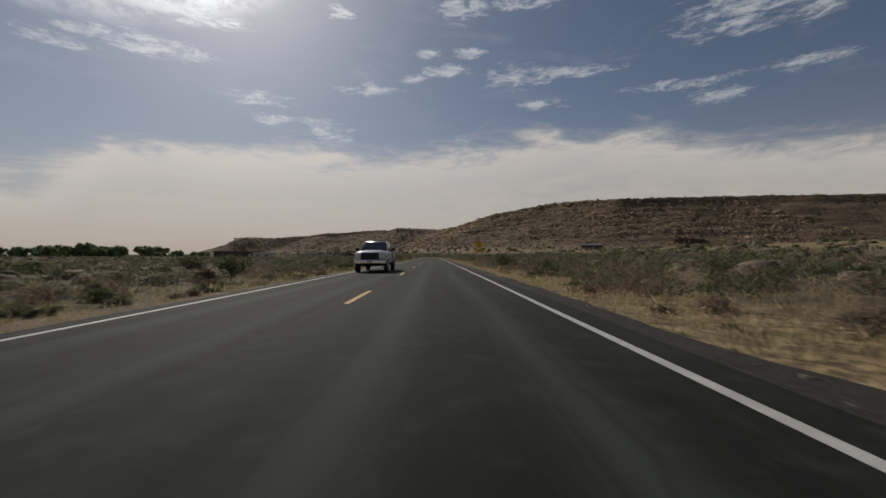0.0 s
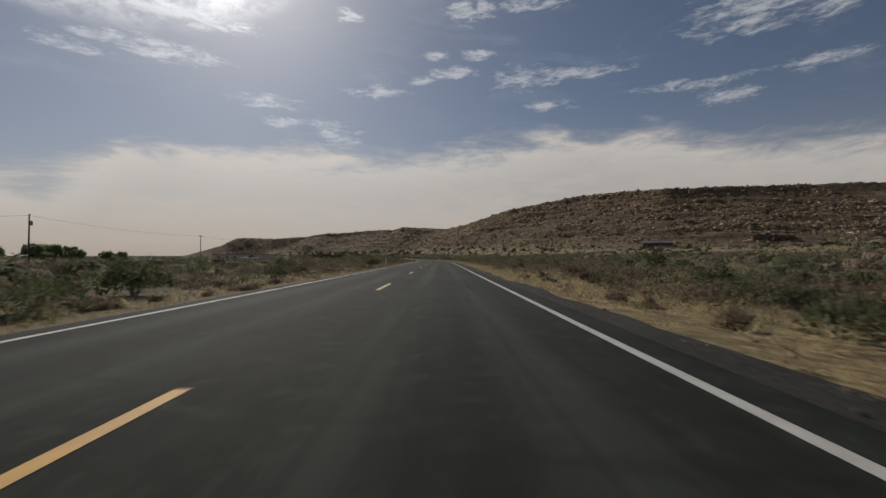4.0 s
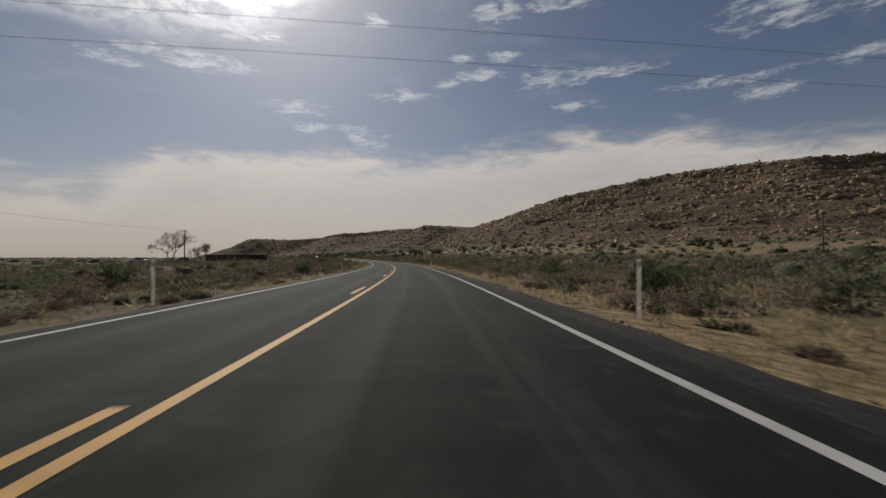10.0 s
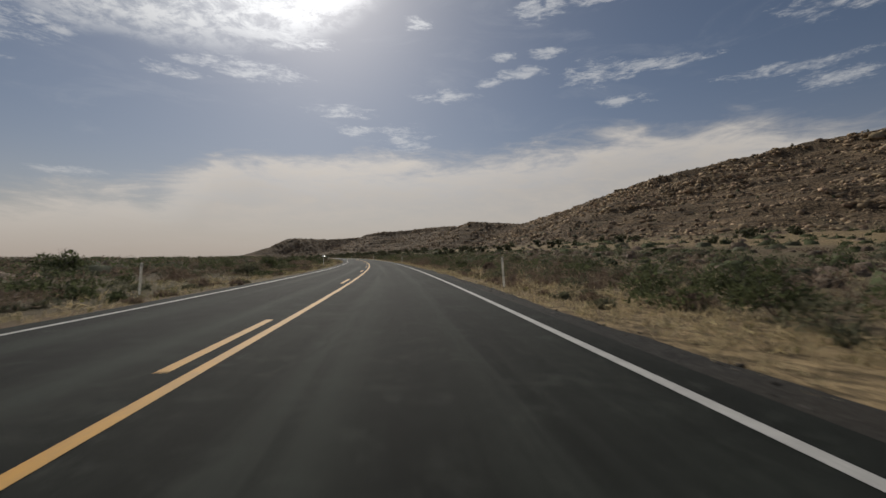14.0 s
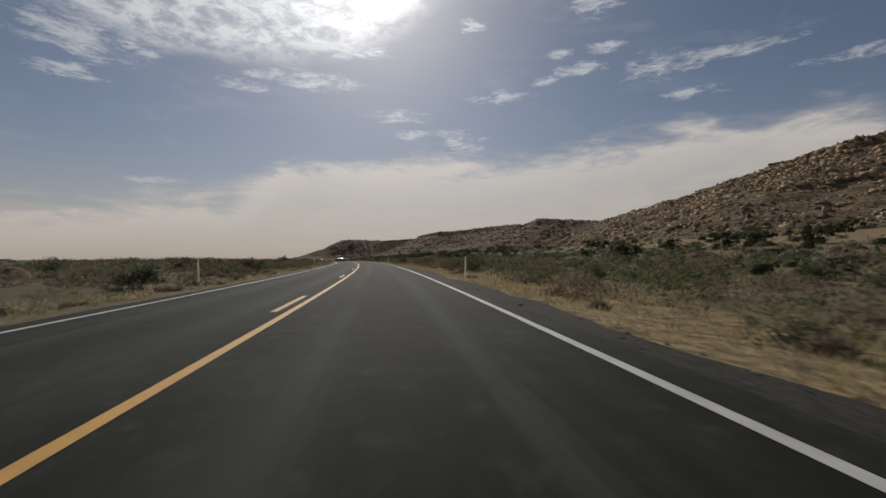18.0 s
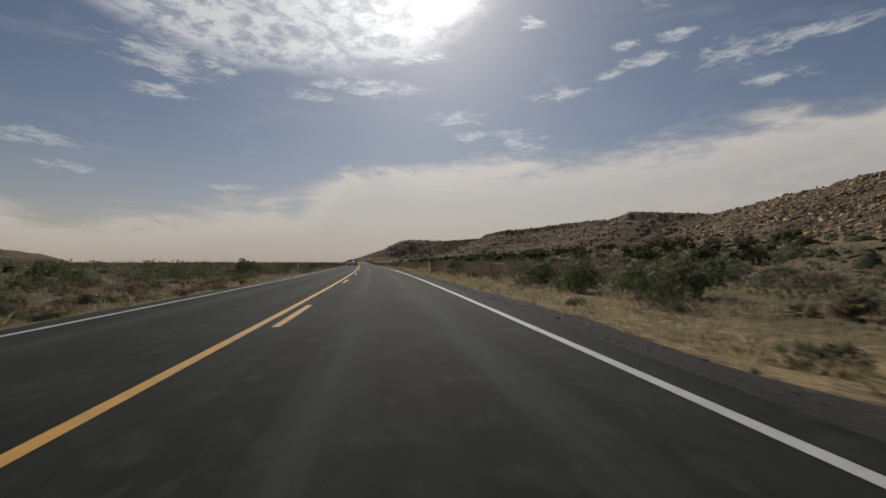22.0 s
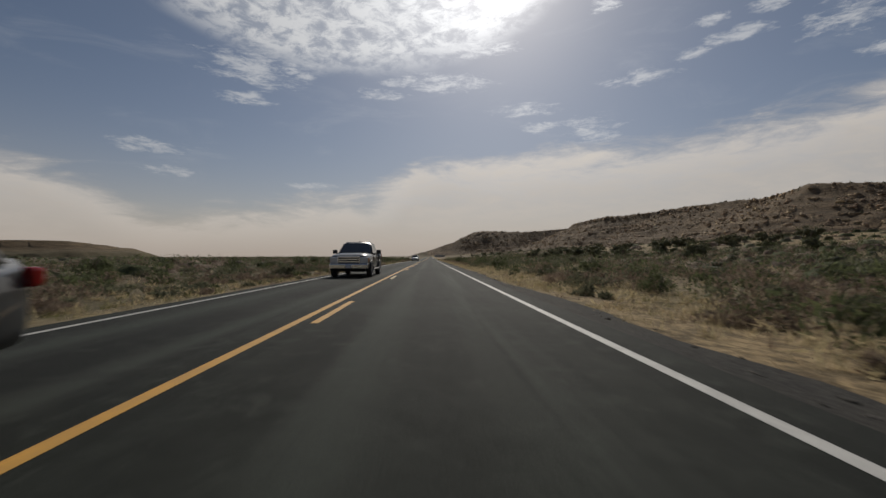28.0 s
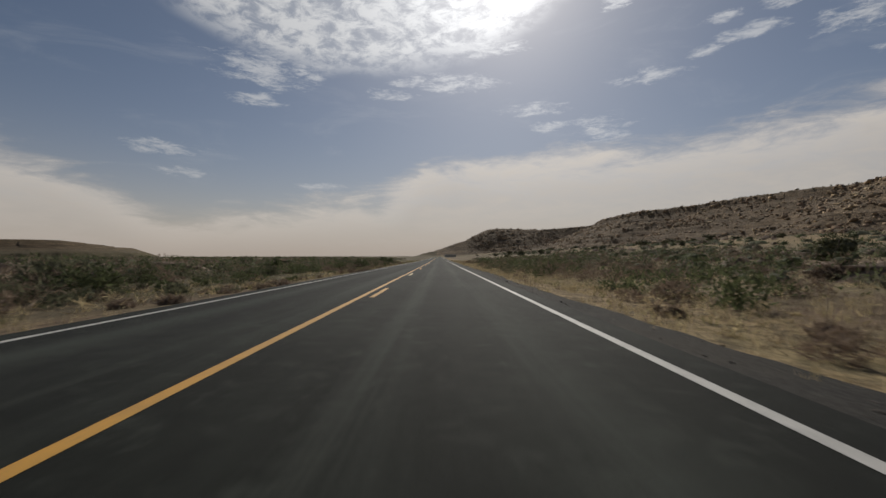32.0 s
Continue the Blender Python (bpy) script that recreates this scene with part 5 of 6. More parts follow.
def power_pole(x, y, tall, turn, label, transformer=False, arm=True):
    z = ground_at(x, y)
    t = thing("power_pole", label, "utility pole", pose(x, y, z, 0, 0, turn), group="utility poles along the valley")
    part("pole", quick_tube((0, 0, -1.0), (0, 0, tall), 0.16, 0.10, 12), M_WOOD_POLE, t)
    if arm:
        a = part("crossarm", quick_box((0, 0.13, tall - 0.45), (1.5, 0.09, 0.12), 0.01), M_WOOD_POLE, t)
        for dx in (-0.65, 0.0, 0.65):
            part("insulator", quick_tube((dx, 0.13, tall - 0.39), (dx, 0.13, tall - 0.2), 0.045, 0.03, 8), M_INSULATOR, a)
    else:
        for dz in (0.05, 0.75):
            part("insulator", quick_tube((0.1, 0, tall - dz - 0.1), (0.24, 0, tall - dz), 0.045, 0.03, 8), M_INSULATOR, t)
    if transformer:
        bm = bmesh.new()
        tube(bm, (0.36, 0, tall - 2.1), (0.36, 0, tall - 1.3), 0.22, 0.22, 14)
        tube(bm, (0.36, 0, tall - 1.3), (0.36, 0, tall - 1.1), 0.07, 0.03, 8)
        part("transformer", bm, M_STEEL, t, "grey steel transformer can")
    return Vector((x, y, z + tall - 0.25))


def wire(a, b, sag, r=0.018):
    """A sagging line between two points."""
    pts = [a.lerp(b, k / 16) - Vector((0, 0, 4 * sag * (k / 16) * (1 - k / 16))) for k in range(17)]
    side = (b - a).cross(Vector((0, 0, 1))).normalized()
    bm = bmesh.new()
    rings = [[bm.verts.new(p + side * math.cos(c) * r + Vector((0, 0, math.sin(c) * r))) for c in (0.0, 1.2566, 2.5133, 3.7699, 5.0265)] for p in pts]
    for p, q in zip(rings[:-1], rings[1:]):
        for k in range(5):
            bm.faces.new((p[k], p[(k + 1) % 5], q[(k + 1) % 5], q[k]))
    bm.faces.new(rings[0][::-1])
    bm.faces.new(rings[-1])
    return tagged(part("overhead_wire", bm, M_WIRE), "thin dark overhead power line between wooden poles", "power line", "power lines")


_poles = [(-80.5, 166, 8.2, 0), (-80, 197.2, 9.3, 1), (-91.5, 271, 9.4, 0), (-86, 298, 9.0, 0), (-78.5, 323, 9.2, 0), (-91, 411, 9.3, 0)]
tops = [power_pole(x, y, h, 10 * k, "weathered wooden power pole with a crossarm" if not tr else "wooden power pole with a grey transformer", bool(tr), k % 3 != 1) for k, (x, y, h, tr) in enumerate(_poles)]
right = [power_pole(18.7, 318, 8.0, 60, "leaning dark wooden power pole beside the brush", False, False), power_pole(150, 480, 8.5, 20, "wooden power pole near the pale-roofed house"),
         power_pole(222, 502, 9.0, 20, "wooden power pole below the mesa"), power_pole(62, 395, 8.5, 40, "wooden power pole out in the brush")]
for a, b in zip(tops[:-1], tops[1:]):
    if (a - b).length < 130:
        wire(a, b, 0.9)
for dz in (0.0, 1.05):
    wire(right[0] - Vector((0, 0, dz - 0.45)), tops[3] - Vector((0, 0, dz - 0.6)), 0.2, 0.006)
wire(right[0], right[3], 0.8, 0.014)
wire(right[3], right[1], 0.9, 0.014)
wire(right[1], right[2], 0.7, 0.014)

# ---------------------------------------------------------------- houses


def window(parent, x, y, z, w, h, out, name="window"):
    """A window set into a wall that faces along y by out (+1 or -1)."""
    f = bmesh.new()
    for dx, dz, sx, sz in ((0, h / 2, w + 0.12, 0.07), (0, -h / 2, w + 0.12, 0.07), (-w / 2, 0, 0.07, h), (w / 2, 0, 0.07, h), (0, 0, 0.04, h)):
        box(f, (x + dx, y + out * 0.03, z + dz), (sx, 0.08, sz))
    fr = part(name, f, M_FRAME, parent, "pale window frame")
    part("pane", quick_box((x, y + out * 0.012, z), (w, 0.02, h)), M_WINDOW, fr)
    part("sill", quick_box((x, y + out * 0.06, z - h / 2 - 0.05), (w + 0.2, 0.14, 0.04)), M_FRAME, fr)


def flat_house(x, y, turn, w, d, h, wall, roof, label, windows=(), door=None, eave=0.25, chimney=None, tyres=0, porch=0.0, seed=1):
    z = ground_at(x, y) - 0.15
    t = thing("house", label, "house", pose(x, y, z, 0, 0, turn))
    part("wall", quick_box((0, 0, h / 2), (w, d, h), 0.03), wall, t)
    bm = bmesh.new()
    box(bm, (0, 0, h + 0.09), (w + 2 * eave, d + 2 * eave, 0.18), 0.02)
    r = part("roof", bm, roof, t)
    part("parapet", quick_box((0, -d / 2 - eave, h + 0.15), (w + 2 * eave, 0.08, 0.24)), roof, r)
    for wx, wz, ww, wh in windows:
        window(t, wx, -d / 2, wz, ww, wh, -1)
    if door is not None:
        dr = part("door", quick_box((door, -d / 2 - 0.025, 1.05), (0.95, 0.06, 2.05), 0.01), M_FRAME, t, "pale door")
        part("handle", quick_tube((door + 0.36, -d / 2 - 0.05, 1.0), (door + 0.36, -d / 2 - 0.12, 1.0), 0.03), M_STEEL, dr)
    if chimney is not None:
        part("chimney", quick_tube((chimney, 0.5, h), (chimney, 0.5, h + 1.3), 0.13, 0.13, 10), M_RUST, r, "rusty stove pipe")
    rr = random.Random(seed)
    for k in range(tyres):
        tx, ty = rr.uniform(-w / 2 + 0.5, w / 2 - 0.5), rr.uniform(-d / 2, d / 2 - 0.5)
        bm = bmesh.new()
        box(bm, (tx, ty, h + 0.30), (rr.uniform(0.6, 1.3), 0.7, 0.22), 0.06)
        part("roof_weight", bm, M_BLACK if k % 3 else M_SIGN_WHITE, r, "old tyre or plank laid on the roof")
    if porch:
        part("porch_roof", quick_box((w / 2 + porch / 2, 0, h - 0.15), (porch, d * 0.8, 0.16)), roof, t)
        for sy in (-1, 1):
            part("porch_post", quick_tube((w / 2 + porch - 0.15, sy * d * 0.35, 0), (w / 2 + porch - 0.15, sy * d * 0.35, h - 0.2), 0.07, n=8), M_WOOD_POLE, t)
    return t


flat_house(-85, 290, -12, 24, 7, 2.6, M_STUCCO, M_ROOF_DARK, "long low tan stucco house with tyres on its flat roof",
           [(-9, 1.6, 1.1, 0.9), (-5, 1.6, 1.1, 0.9), (-1.5, 1.6, 1.2, 1.0), (7, 1.6, 1.3, 0.9)], 3.0, 0.25, -4.0, 12)
flat_house(-96, 445, -19, 21, 8, 2.6, M_BROWN_WALL, M_ROOF_DARK, "dark brown flat-roofed house with a low porch", [(-5, 1.7, 1.3, 1.0), (0.5, 1.7, 1.3, 1.0)], 4.0, 0.35, -6.0, 0, 3.2)
flat_house(-81, 169, 25, 16, 7, 2.7, M_BROWN_WALL, M_ROOF_DARK, "low dark house among bushes with a flat roof", [(-5, 1.5, 1.2, 0.9), (1, 1.5, 1.2, 0.9)], 4.5, 0.25, 3.0, 4)
flat_house(-67, 160, 25, 7, 3.2, 2.3, M_STUCCO, M_ROOF_METAL, "pale single trailer beside the dark house", [(-2, 1.4, 0.9, 0.7), (1, 1.4, 0.9, 0.7)], 2.5, 0.1)
flat_house(312, 545, -20, 34, 8, 2.8, M_BROWN_WALL, M_ROOF_DARK, "long low brown building below the mesa", [(-12, 1.6, 1.2, 0.9), (-5, 1.6, 1.2, 0.9), (4, 1.6, 1.2, 0.9), (11, 1.6, 1.2, 0.9)], 0.0)


def roof_antenna(x, y, z, label):
    """A television aerial: a mast with a boom and short cross rods."""
    t = thing("tv_antenna", label, "antenna", pose(x, y, z, 0, 0, 20))
    part("mast", quick_tube((0, 0, -0.1), (0, 0, 3.4), 0.03, 0.025, 6), M_STEEL, t)
    boom = part("boom", quick_tube((-0.7, 0, 3.2), (0.7, 0, 3.2), 0.02, 0.02, 5), M_STEEL, t)
    for k in range(5):
        part("rod", quick_tube((-0.6 + 0.3 * k, -0.55 + 0.06 * k, 3.2), (-0.6 + 0.3 * k, 0.55 - 0.06 * k, 3.2), 0.012, 0.012, 4), M_STEEL, boom)


roof_antenna(-97, 445, ground_at(-96, 445) - 0.15 + 2.78, "thin metal television aerial on the brown house's flat roof")
_fx, _fy, _fa = lane(1640, 17)
flat_house(_fx, _fy, math.degrees(_fa), 18, 9, 3.6, M_FRAME, M_ROOF_METAL, "far white building where the highway meets the hills", [(-7, 1.9, 1.5, 1.2), (0, 1.9, 1.5, 1.2), (7, 1.9, 1.5, 1.2)], 3.5, 0.4)


def gable_house(x, y, turn, w, d, h, label):
    z = ground_at(x, y) - 0.2
    t = thing("house", label, "house", pose(x, y, z, 0, 0, turn))
    part("wall", quick_box((0, 0, h / 2), (w, d, h), 0.03), M_BROWN_WALL, t)
    for sy in (-1, 1):
        bm = bmesh.new()
        vs = [bm.verts.new(p) for p in ((-w / 2 - 0.7, sy * (d / 2 + 0.9), h - 0.25), (w / 2 + 0.7, sy * (d / 2 + 0.9), h - 0.25), (w / 2 + 0.7, 0, h + 1.5), (-w / 2 - 0.7, 0, h + 1.5))]
        f = bm.faces.new(vs if sy < 0 else vs[::-1])
        bmesh.ops.solidify(bm, geom=[f], thickness=0.12)
        part("roof_slope", bm, M_ROOF_METAL, t)
    for sx in (-1, 1):
        bm = bmesh.new()
        f = bm.faces.new([bm.verts.new(p) for p in ((sx * w / 2, -d / 2, h), (sx * w / 2, d / 2, h), (sx * w / 2, 0, h + 1.35))])
        bmesh.ops.solidify(bm, geom=[f], thickness=0.1)
        part("gable", bm, M_STUCCO, t)
    for k in range(4):
        window(t, -w / 2 + 2.5 + k * (w - 5) / 3, -d / 2, 1.6, 1.3, 1.0, -1)
    part("door", quick_box((1.0, -d / 2 - 0.03, 1.05), (0.95, 0.06, 2.05)), M_FRAME, t, "pale door")


gable_house(159, 458, -20, 21, 9, 4.3, "brown house with a pale sheet-metal gable roof below the mesa")

# ---------------------------------------------------------------- trees beside the houses


def branching(bm, p, d, length, r, depth, rnd, tips, spread=0.55):
    q = p + d * length
    tube(bm, p, q, r, r * 0.68, 7 if depth > 2 else 3)
    if depth == 0:
        tips.append(q)
        return
    for k in range(3 if depth > 1 else 4):
        nd = (d + Vector((rnd.gauss(0, spread), rnd.gauss(0, spread), rnd.gauss(0.12, spread * 0.6)))).normalized()
        branching(bm, p + d * length * rnd.uniform(0.55, 1.0), nd, length * rnd.uniform(0.62, 0.8), r * 0.62, depth - 1, rnd, tips, spread)


def tree(x, y, tall, seed, leaves, label):
    z = ground_at(x, y)
    t = thing("tree", label, "tree", pose(x, y, z - 0.1), group="trees beside the houses")
    rnd = random.Random(seed)
    bm, tips = bmesh.new(), []
    for k in range(3 if leaves else 2):
        branching(bm, Vector((rnd.uniform(-0.3, 0.3), rnd.uniform(-0.3, 0.3), -0.2)), Vector((rnd.gauss(0, 0.3), rnd.gauss(0, 0.3), 1)).normalized(), tall * (0.30 if leaves else 0.27), tall * (0.028 if leaves else 0.012), 3 if leaves else 5, rnd, tips, 0.55 if leaves else 0.6)
    part("trunk", bm, M_BARK, t)
    if leaves:
        p = np.array([q[:] for q in tips])
        g = np.random.default_rng(seed)
        low = np.stack([g.normal(0, 0.2, 26) * tall, g.normal(0, 0.2, 26) * tall, g.uniform(0.08, 0.55, 26) * tall], -1)
        p = np.concatenate([p[::2], low])
        r = g.uniform(0.11, 0.19, len(p)) * tall
        v, f = clumps(p[:, 0], p[:, 1], p[:, 2] - r * 0.6, r, r * 1.3, 26, 0.42, seed, 0.3, (2, 6), 0.8)
        c = fast_mesh("crown", v, f, M_COTTONWOOD)
        c.parent = t
    else:
        bm = bmesh.new()
        for q in tips:
            for k in range(3):
                tube(bm, q, q + Vector((rnd.gauss(0, 0.45), rnd.gauss(0, 0.45), rnd.uniform(0.1, 0.9))), 0.010, 0.005, 3)
        part("twigs", bm, M_BARK, t)
    return t


_r = random.Random(21)
for k in range(36):
    x, y = -266 - 150 * (k / 35) + _r.uniform(-9, 9), 408 - 95 * (k / 35) + _r.uniform(-26, 26)
    tree(x, y, _r.uniform(11.5, 15.0) + (2.0 if 1 < k < 12 else 0.0), 40 + k, True, "leafy green cottonwood in a grove along the river bottom")
for k in range(6):
    tree(-215 - 8 * k, 392 + _r.uniform(-10, 14), _r.uniform(6.5, 8.5), 80 + k, True, "low green cottonwood at the edge of the grove")
tree(-108.5, 428.8, 15.0, 91, False, "bare grey tree with fine twigs near the pole")
tree(-96, 427, 9.5, 92, False, "smaller bare grey tree near the brown house")

# ---------------------------------------------------------------- oncoming vehicles, at rest in their lane


def paint(name, base, metal=0.25, rough=0.32):
    return material(name, base, rough, metal, grain=[(0.8, tuple(c * 0.86 for c in base), 0.5)], coat=0.8)


M_PAINT_WHITE = paint("white_car_paint", (0.62, 0.62, 0.62), 0.0)
M_PAINT_BLUE = material("deep_blue_car_paint", (0.004, 0.019, 0.080), 0.36, 0.1, grain=[(0.8, (0.003, 0.014, 0.062), 0.5)], coat=0.3, spec=0.35)
M_PAINT_SILVER = paint("silver_car_paint", (0.48, 0.48, 0.47), 0.55)
M_PAINT_DARK = paint("dark_grey_car_paint", (0.035, 0.038, 0.042), 0.4)
M_TYRE = material("black_rubber", (0.016, 0.016, 0.016), 0.85, bump=0.3, bump_scale=60.0)
M_PLASTIC = material("black_plastic_trim", (0.018, 0.018, 0.019), 0.6)
M_CHROME = material("chrome", (0.62, 0.62, 0.62), 0.15, 1.0)
M_ALLOY = material("alloy_wheel", (0.30, 0.30, 0.31), 0.4, 0.35)
M_CARGLASS = material("tinted_car_glass", (0.014, 0.018, 0.020), 0.04, spec=0.9)
M_LAMP = material("clear_lamp_lens", (0.55, 0.56, 0.58), 0.08, 0.2, spec=0.9)
M_AMBER = material("amber_lens", (0.42, 0.14, 0.02), 0.2)
M_TAIL = material("red_lens", (0.28, 0.012, 0.010), 0.2)
M_PLATE = material("pale_number_plate", (0.50, 0.50, 0.52), 0.5)
# matt black: seams, bed liners, underbodies, and the shade in wheel wells
M_MATT_BLACK = material("matt_black", (0.02, 0.02, 0.02), 0.9)


def loft(sections, mat, name, parent):
    """A body skin through mirrored sections: (y, half profile of (x, z) from below up)."""
    bm = bmesh.new()
    rings = []
    for y, prof in sections:
        half = [Vector((x, y, z)) for x, z in prof]
        ring = half + [Vector((-p.x, p.y, p.z)) for p in reversed(half)]
        rings.append([bm.verts.new(p) for p in ring])
    n = len(rings[0])
    for a, b in zip(rings[:-1], rings[1:]):
        for i in range(n):
            bm.faces.new((a[i], a[(i + 1) % n], b[(i + 1) % n], b[i]))
    bm.faces.new(rings[0])
    bm.faces.new(rings[-1][::-1])
    bmesh.ops.recalc_face_normals(bm, faces=bm.faces)
    es = [e for e in bm.edges if len(e.link_faces) == 2 and e.calc_face_angle(0) > 0.6]
    bmesh.ops.bevel(bm, geom=es, offset=0.025, segments=2, affect="EDGES")
    ob = part(name, bm, mat, parent, smooth=True)
    return ob


def hull(w, z0, z1, crown=0.02, tuck=0.93):
    """Half a section of a car's lower body."""
    h = z1 - z0
    return [(w * 0.80, z0), (w * 0.95, z0 + 0.06 * h), (w * 0.985, z0 + 0.25 * h), (w, z0 + 0.52 * h), (w * 0.985, z0 + 0.78 * h), (w * tuck, z1 - 0.02), (w * tuck * 0.55, z1 + crown)]


def pane(name, quad, mat, parent, m=(0.06, 0.06, 0.06, 0.06), lift=0.008, label=""):
    """A pane over a four-cornered patch: corners bottom-left, bottom-right, top-right, top-left; margins left, right, below, above as shares."""
    a, b, c, d = (Vector(p) for p in quad)
    nrm = (b - a).cross(d - a).normalized()

    def at(u, v):
        return (a.lerp(b, u)).lerp(d.lerp(c, u), v) + nrm * lift

    bm = bmesh.new()
    us, vs = (m[0], 1 - m[1]), (m[2], 1 - m[3])
    r = 0.05
    pts = []
    for cu, cv, su, sv in ((us[0], vs[0], 1, 1), (us[1], vs[0], -1, 1), (us[1], vs[1], -1, -1), (us[0], vs[1], 1, -1)):
        o = [(cu, cv + sv * r), (cu + su * r, cv)]
        pts += o if (su * sv > 0) else o[::-1]
    f = bm.faces.new([bm.verts.new(at(u, v)) for u, v in pts])
    out = bmesh.ops.extrude_face_region(bm, geom=[f])
    bmesh.ops.translate(bm, vec=-nrm * (lift + 0.01), verts=[v for v in out["geom"] if isinstance(v, bmesh.types.BMVert)])
    bmesh.ops.recalc_face_normals(bm, faces=bm.faces)
    return part(name, bm, mat, parent, label)


def wheel(parent, x, y, r, w, side, spokes=6):
    """Tyre with its rim and spokes under it."""
    bm = bmesh.new()
    prof = [(r * 0.66, w * 0.42), (r * 0.78, w * 0.5), (r * 0.93, w * 0.49), (r, w * 0.36), (r, -w * 0.36), (r * 0.93, -w * 0.49), (r * 0.78, -w * 0.5), (r * 0.66, -w * 0.42)]
    n = 28
    rings = [[bm.verts.new((dx, math.cos(6.28318 * k / n) * pr, math.sin(6.28318 * k / n) * pr)) for pr, dx in prof] for k in range(n)]
    for k in range(n):
        a, b = rings[k], rings[(k + 1) % n]
        for i in range(len(prof) - 1):
            bm.faces.new((a[i], a[i + 1], b[i + 1], b[i]))
    bmesh.ops.recalc_face_normals(bm, faces=bm.faces)
    tyre = part("wheel", bm, M_TYRE, parent, smooth=True)
    tyre.matrix_basis = pose(x, y, r)
    rim = bmesh.new()
    tube(rim, (side * w * 0.33, 0, 0), (side * w * 0.47, 0, 0), r * 0.17, r * 0.13, 12)
    for k in range(spokes):
        a = 6.28318 * k / spokes
        q = Matrix.Rotation(a, 3, "X")
        box(rim, q @ Vector((side * w * 0.42, 0, r * 0.40)), (w * 0.09, r * 0.16, r * 0.52), 0.0, q)
    for k in range(n):
        a0, a1 = 6.28318 * k / n, 6.28318 * (k + 1) / n
        v = [rim.verts.new((side * w * dx, math.cos(a) * rr, math.sin(a) * rr)) for a, rr, dx in ((a0, r * 0.67, 0.485), (a1, r * 0.67, 0.485), (a1, r * 0.60, 0.39), (a0, r * 0.60, 0.39))]
        rim.faces.new(v)
    rm = part("rim", rim, M_ALLOY, tyre, "alloy rim")
    # black disc put in for the shade behind the spokes
    dk = part("hub_shadow", quick_tube((-side * w * 0.1, 0, 0), (side * w * 0.02, 0, 0), r * 0.66, r * 0.66, 20), M_PLASTIC, tyre)
    return tyre


def arch(parent, x, y, r, side, mat):
    """Dark slab on the body for the shaded wheel well, with its flared lip."""
    bm = bmesh.new()
    n = 16
    pts = [(math.cos(math.pi * k / n) * r, math.sin(math.pi * k / n) * r) for k in range(n + 1)]
    f = bm.faces.new([bm.verts.new((x + side * 0.004, y + a, max(0.0, b) + 0.36)) for a, b in pts] + [bm.verts.new((x + side * 0.004, y - r * 0.96, 0.27)), bm.verts.new((x + side * 0.004, y + r * 0.96, 0.27))])
    out = bmesh.ops.extrude_face_region(bm, geom=[f])
    bmesh.ops.translate(bm, vec=(-side * 0.12, 0, 0), verts=[v for v in out["geom"] if isinstance(v, bmesh.types.BMVert)])
    bmesh.ops.recalc_face_normals(bm, faces=bm.faces)
    a = part("wheel_well_shade", bm, M_MATT_BLACK, parent, "dark slab standing for the shaded wheel well")
    lip = bmesh.new()
    rings = []
    for a0, b0 in pts:
        ring = []
        for k in range(6):
            u = 6.28318 * k / 6
            rr = r * 1.03 + 0.022 * math.cos(u)
            ring.append(lip.verts.new((x + side * (0.008 + 0.022 * math.sin(u)), y + a0 / r * rr, b0 / r * rr + 0.36)))
        rings.append(ring)
    for p, q in zip(rings[:-1], rings[1:]):
        for k in range(6):
            lip.faces.new((p[k], p[(k + 1) % 6], q[(k + 1) % 6], q[k]))
    lip.faces.new(rings[0][::-1])
    lip.faces.new(rings[-1])
    bmesh.ops.recalc_face_normals(lip, faces=lip.faces)
    part("arch_lip", lip, mat, parent)


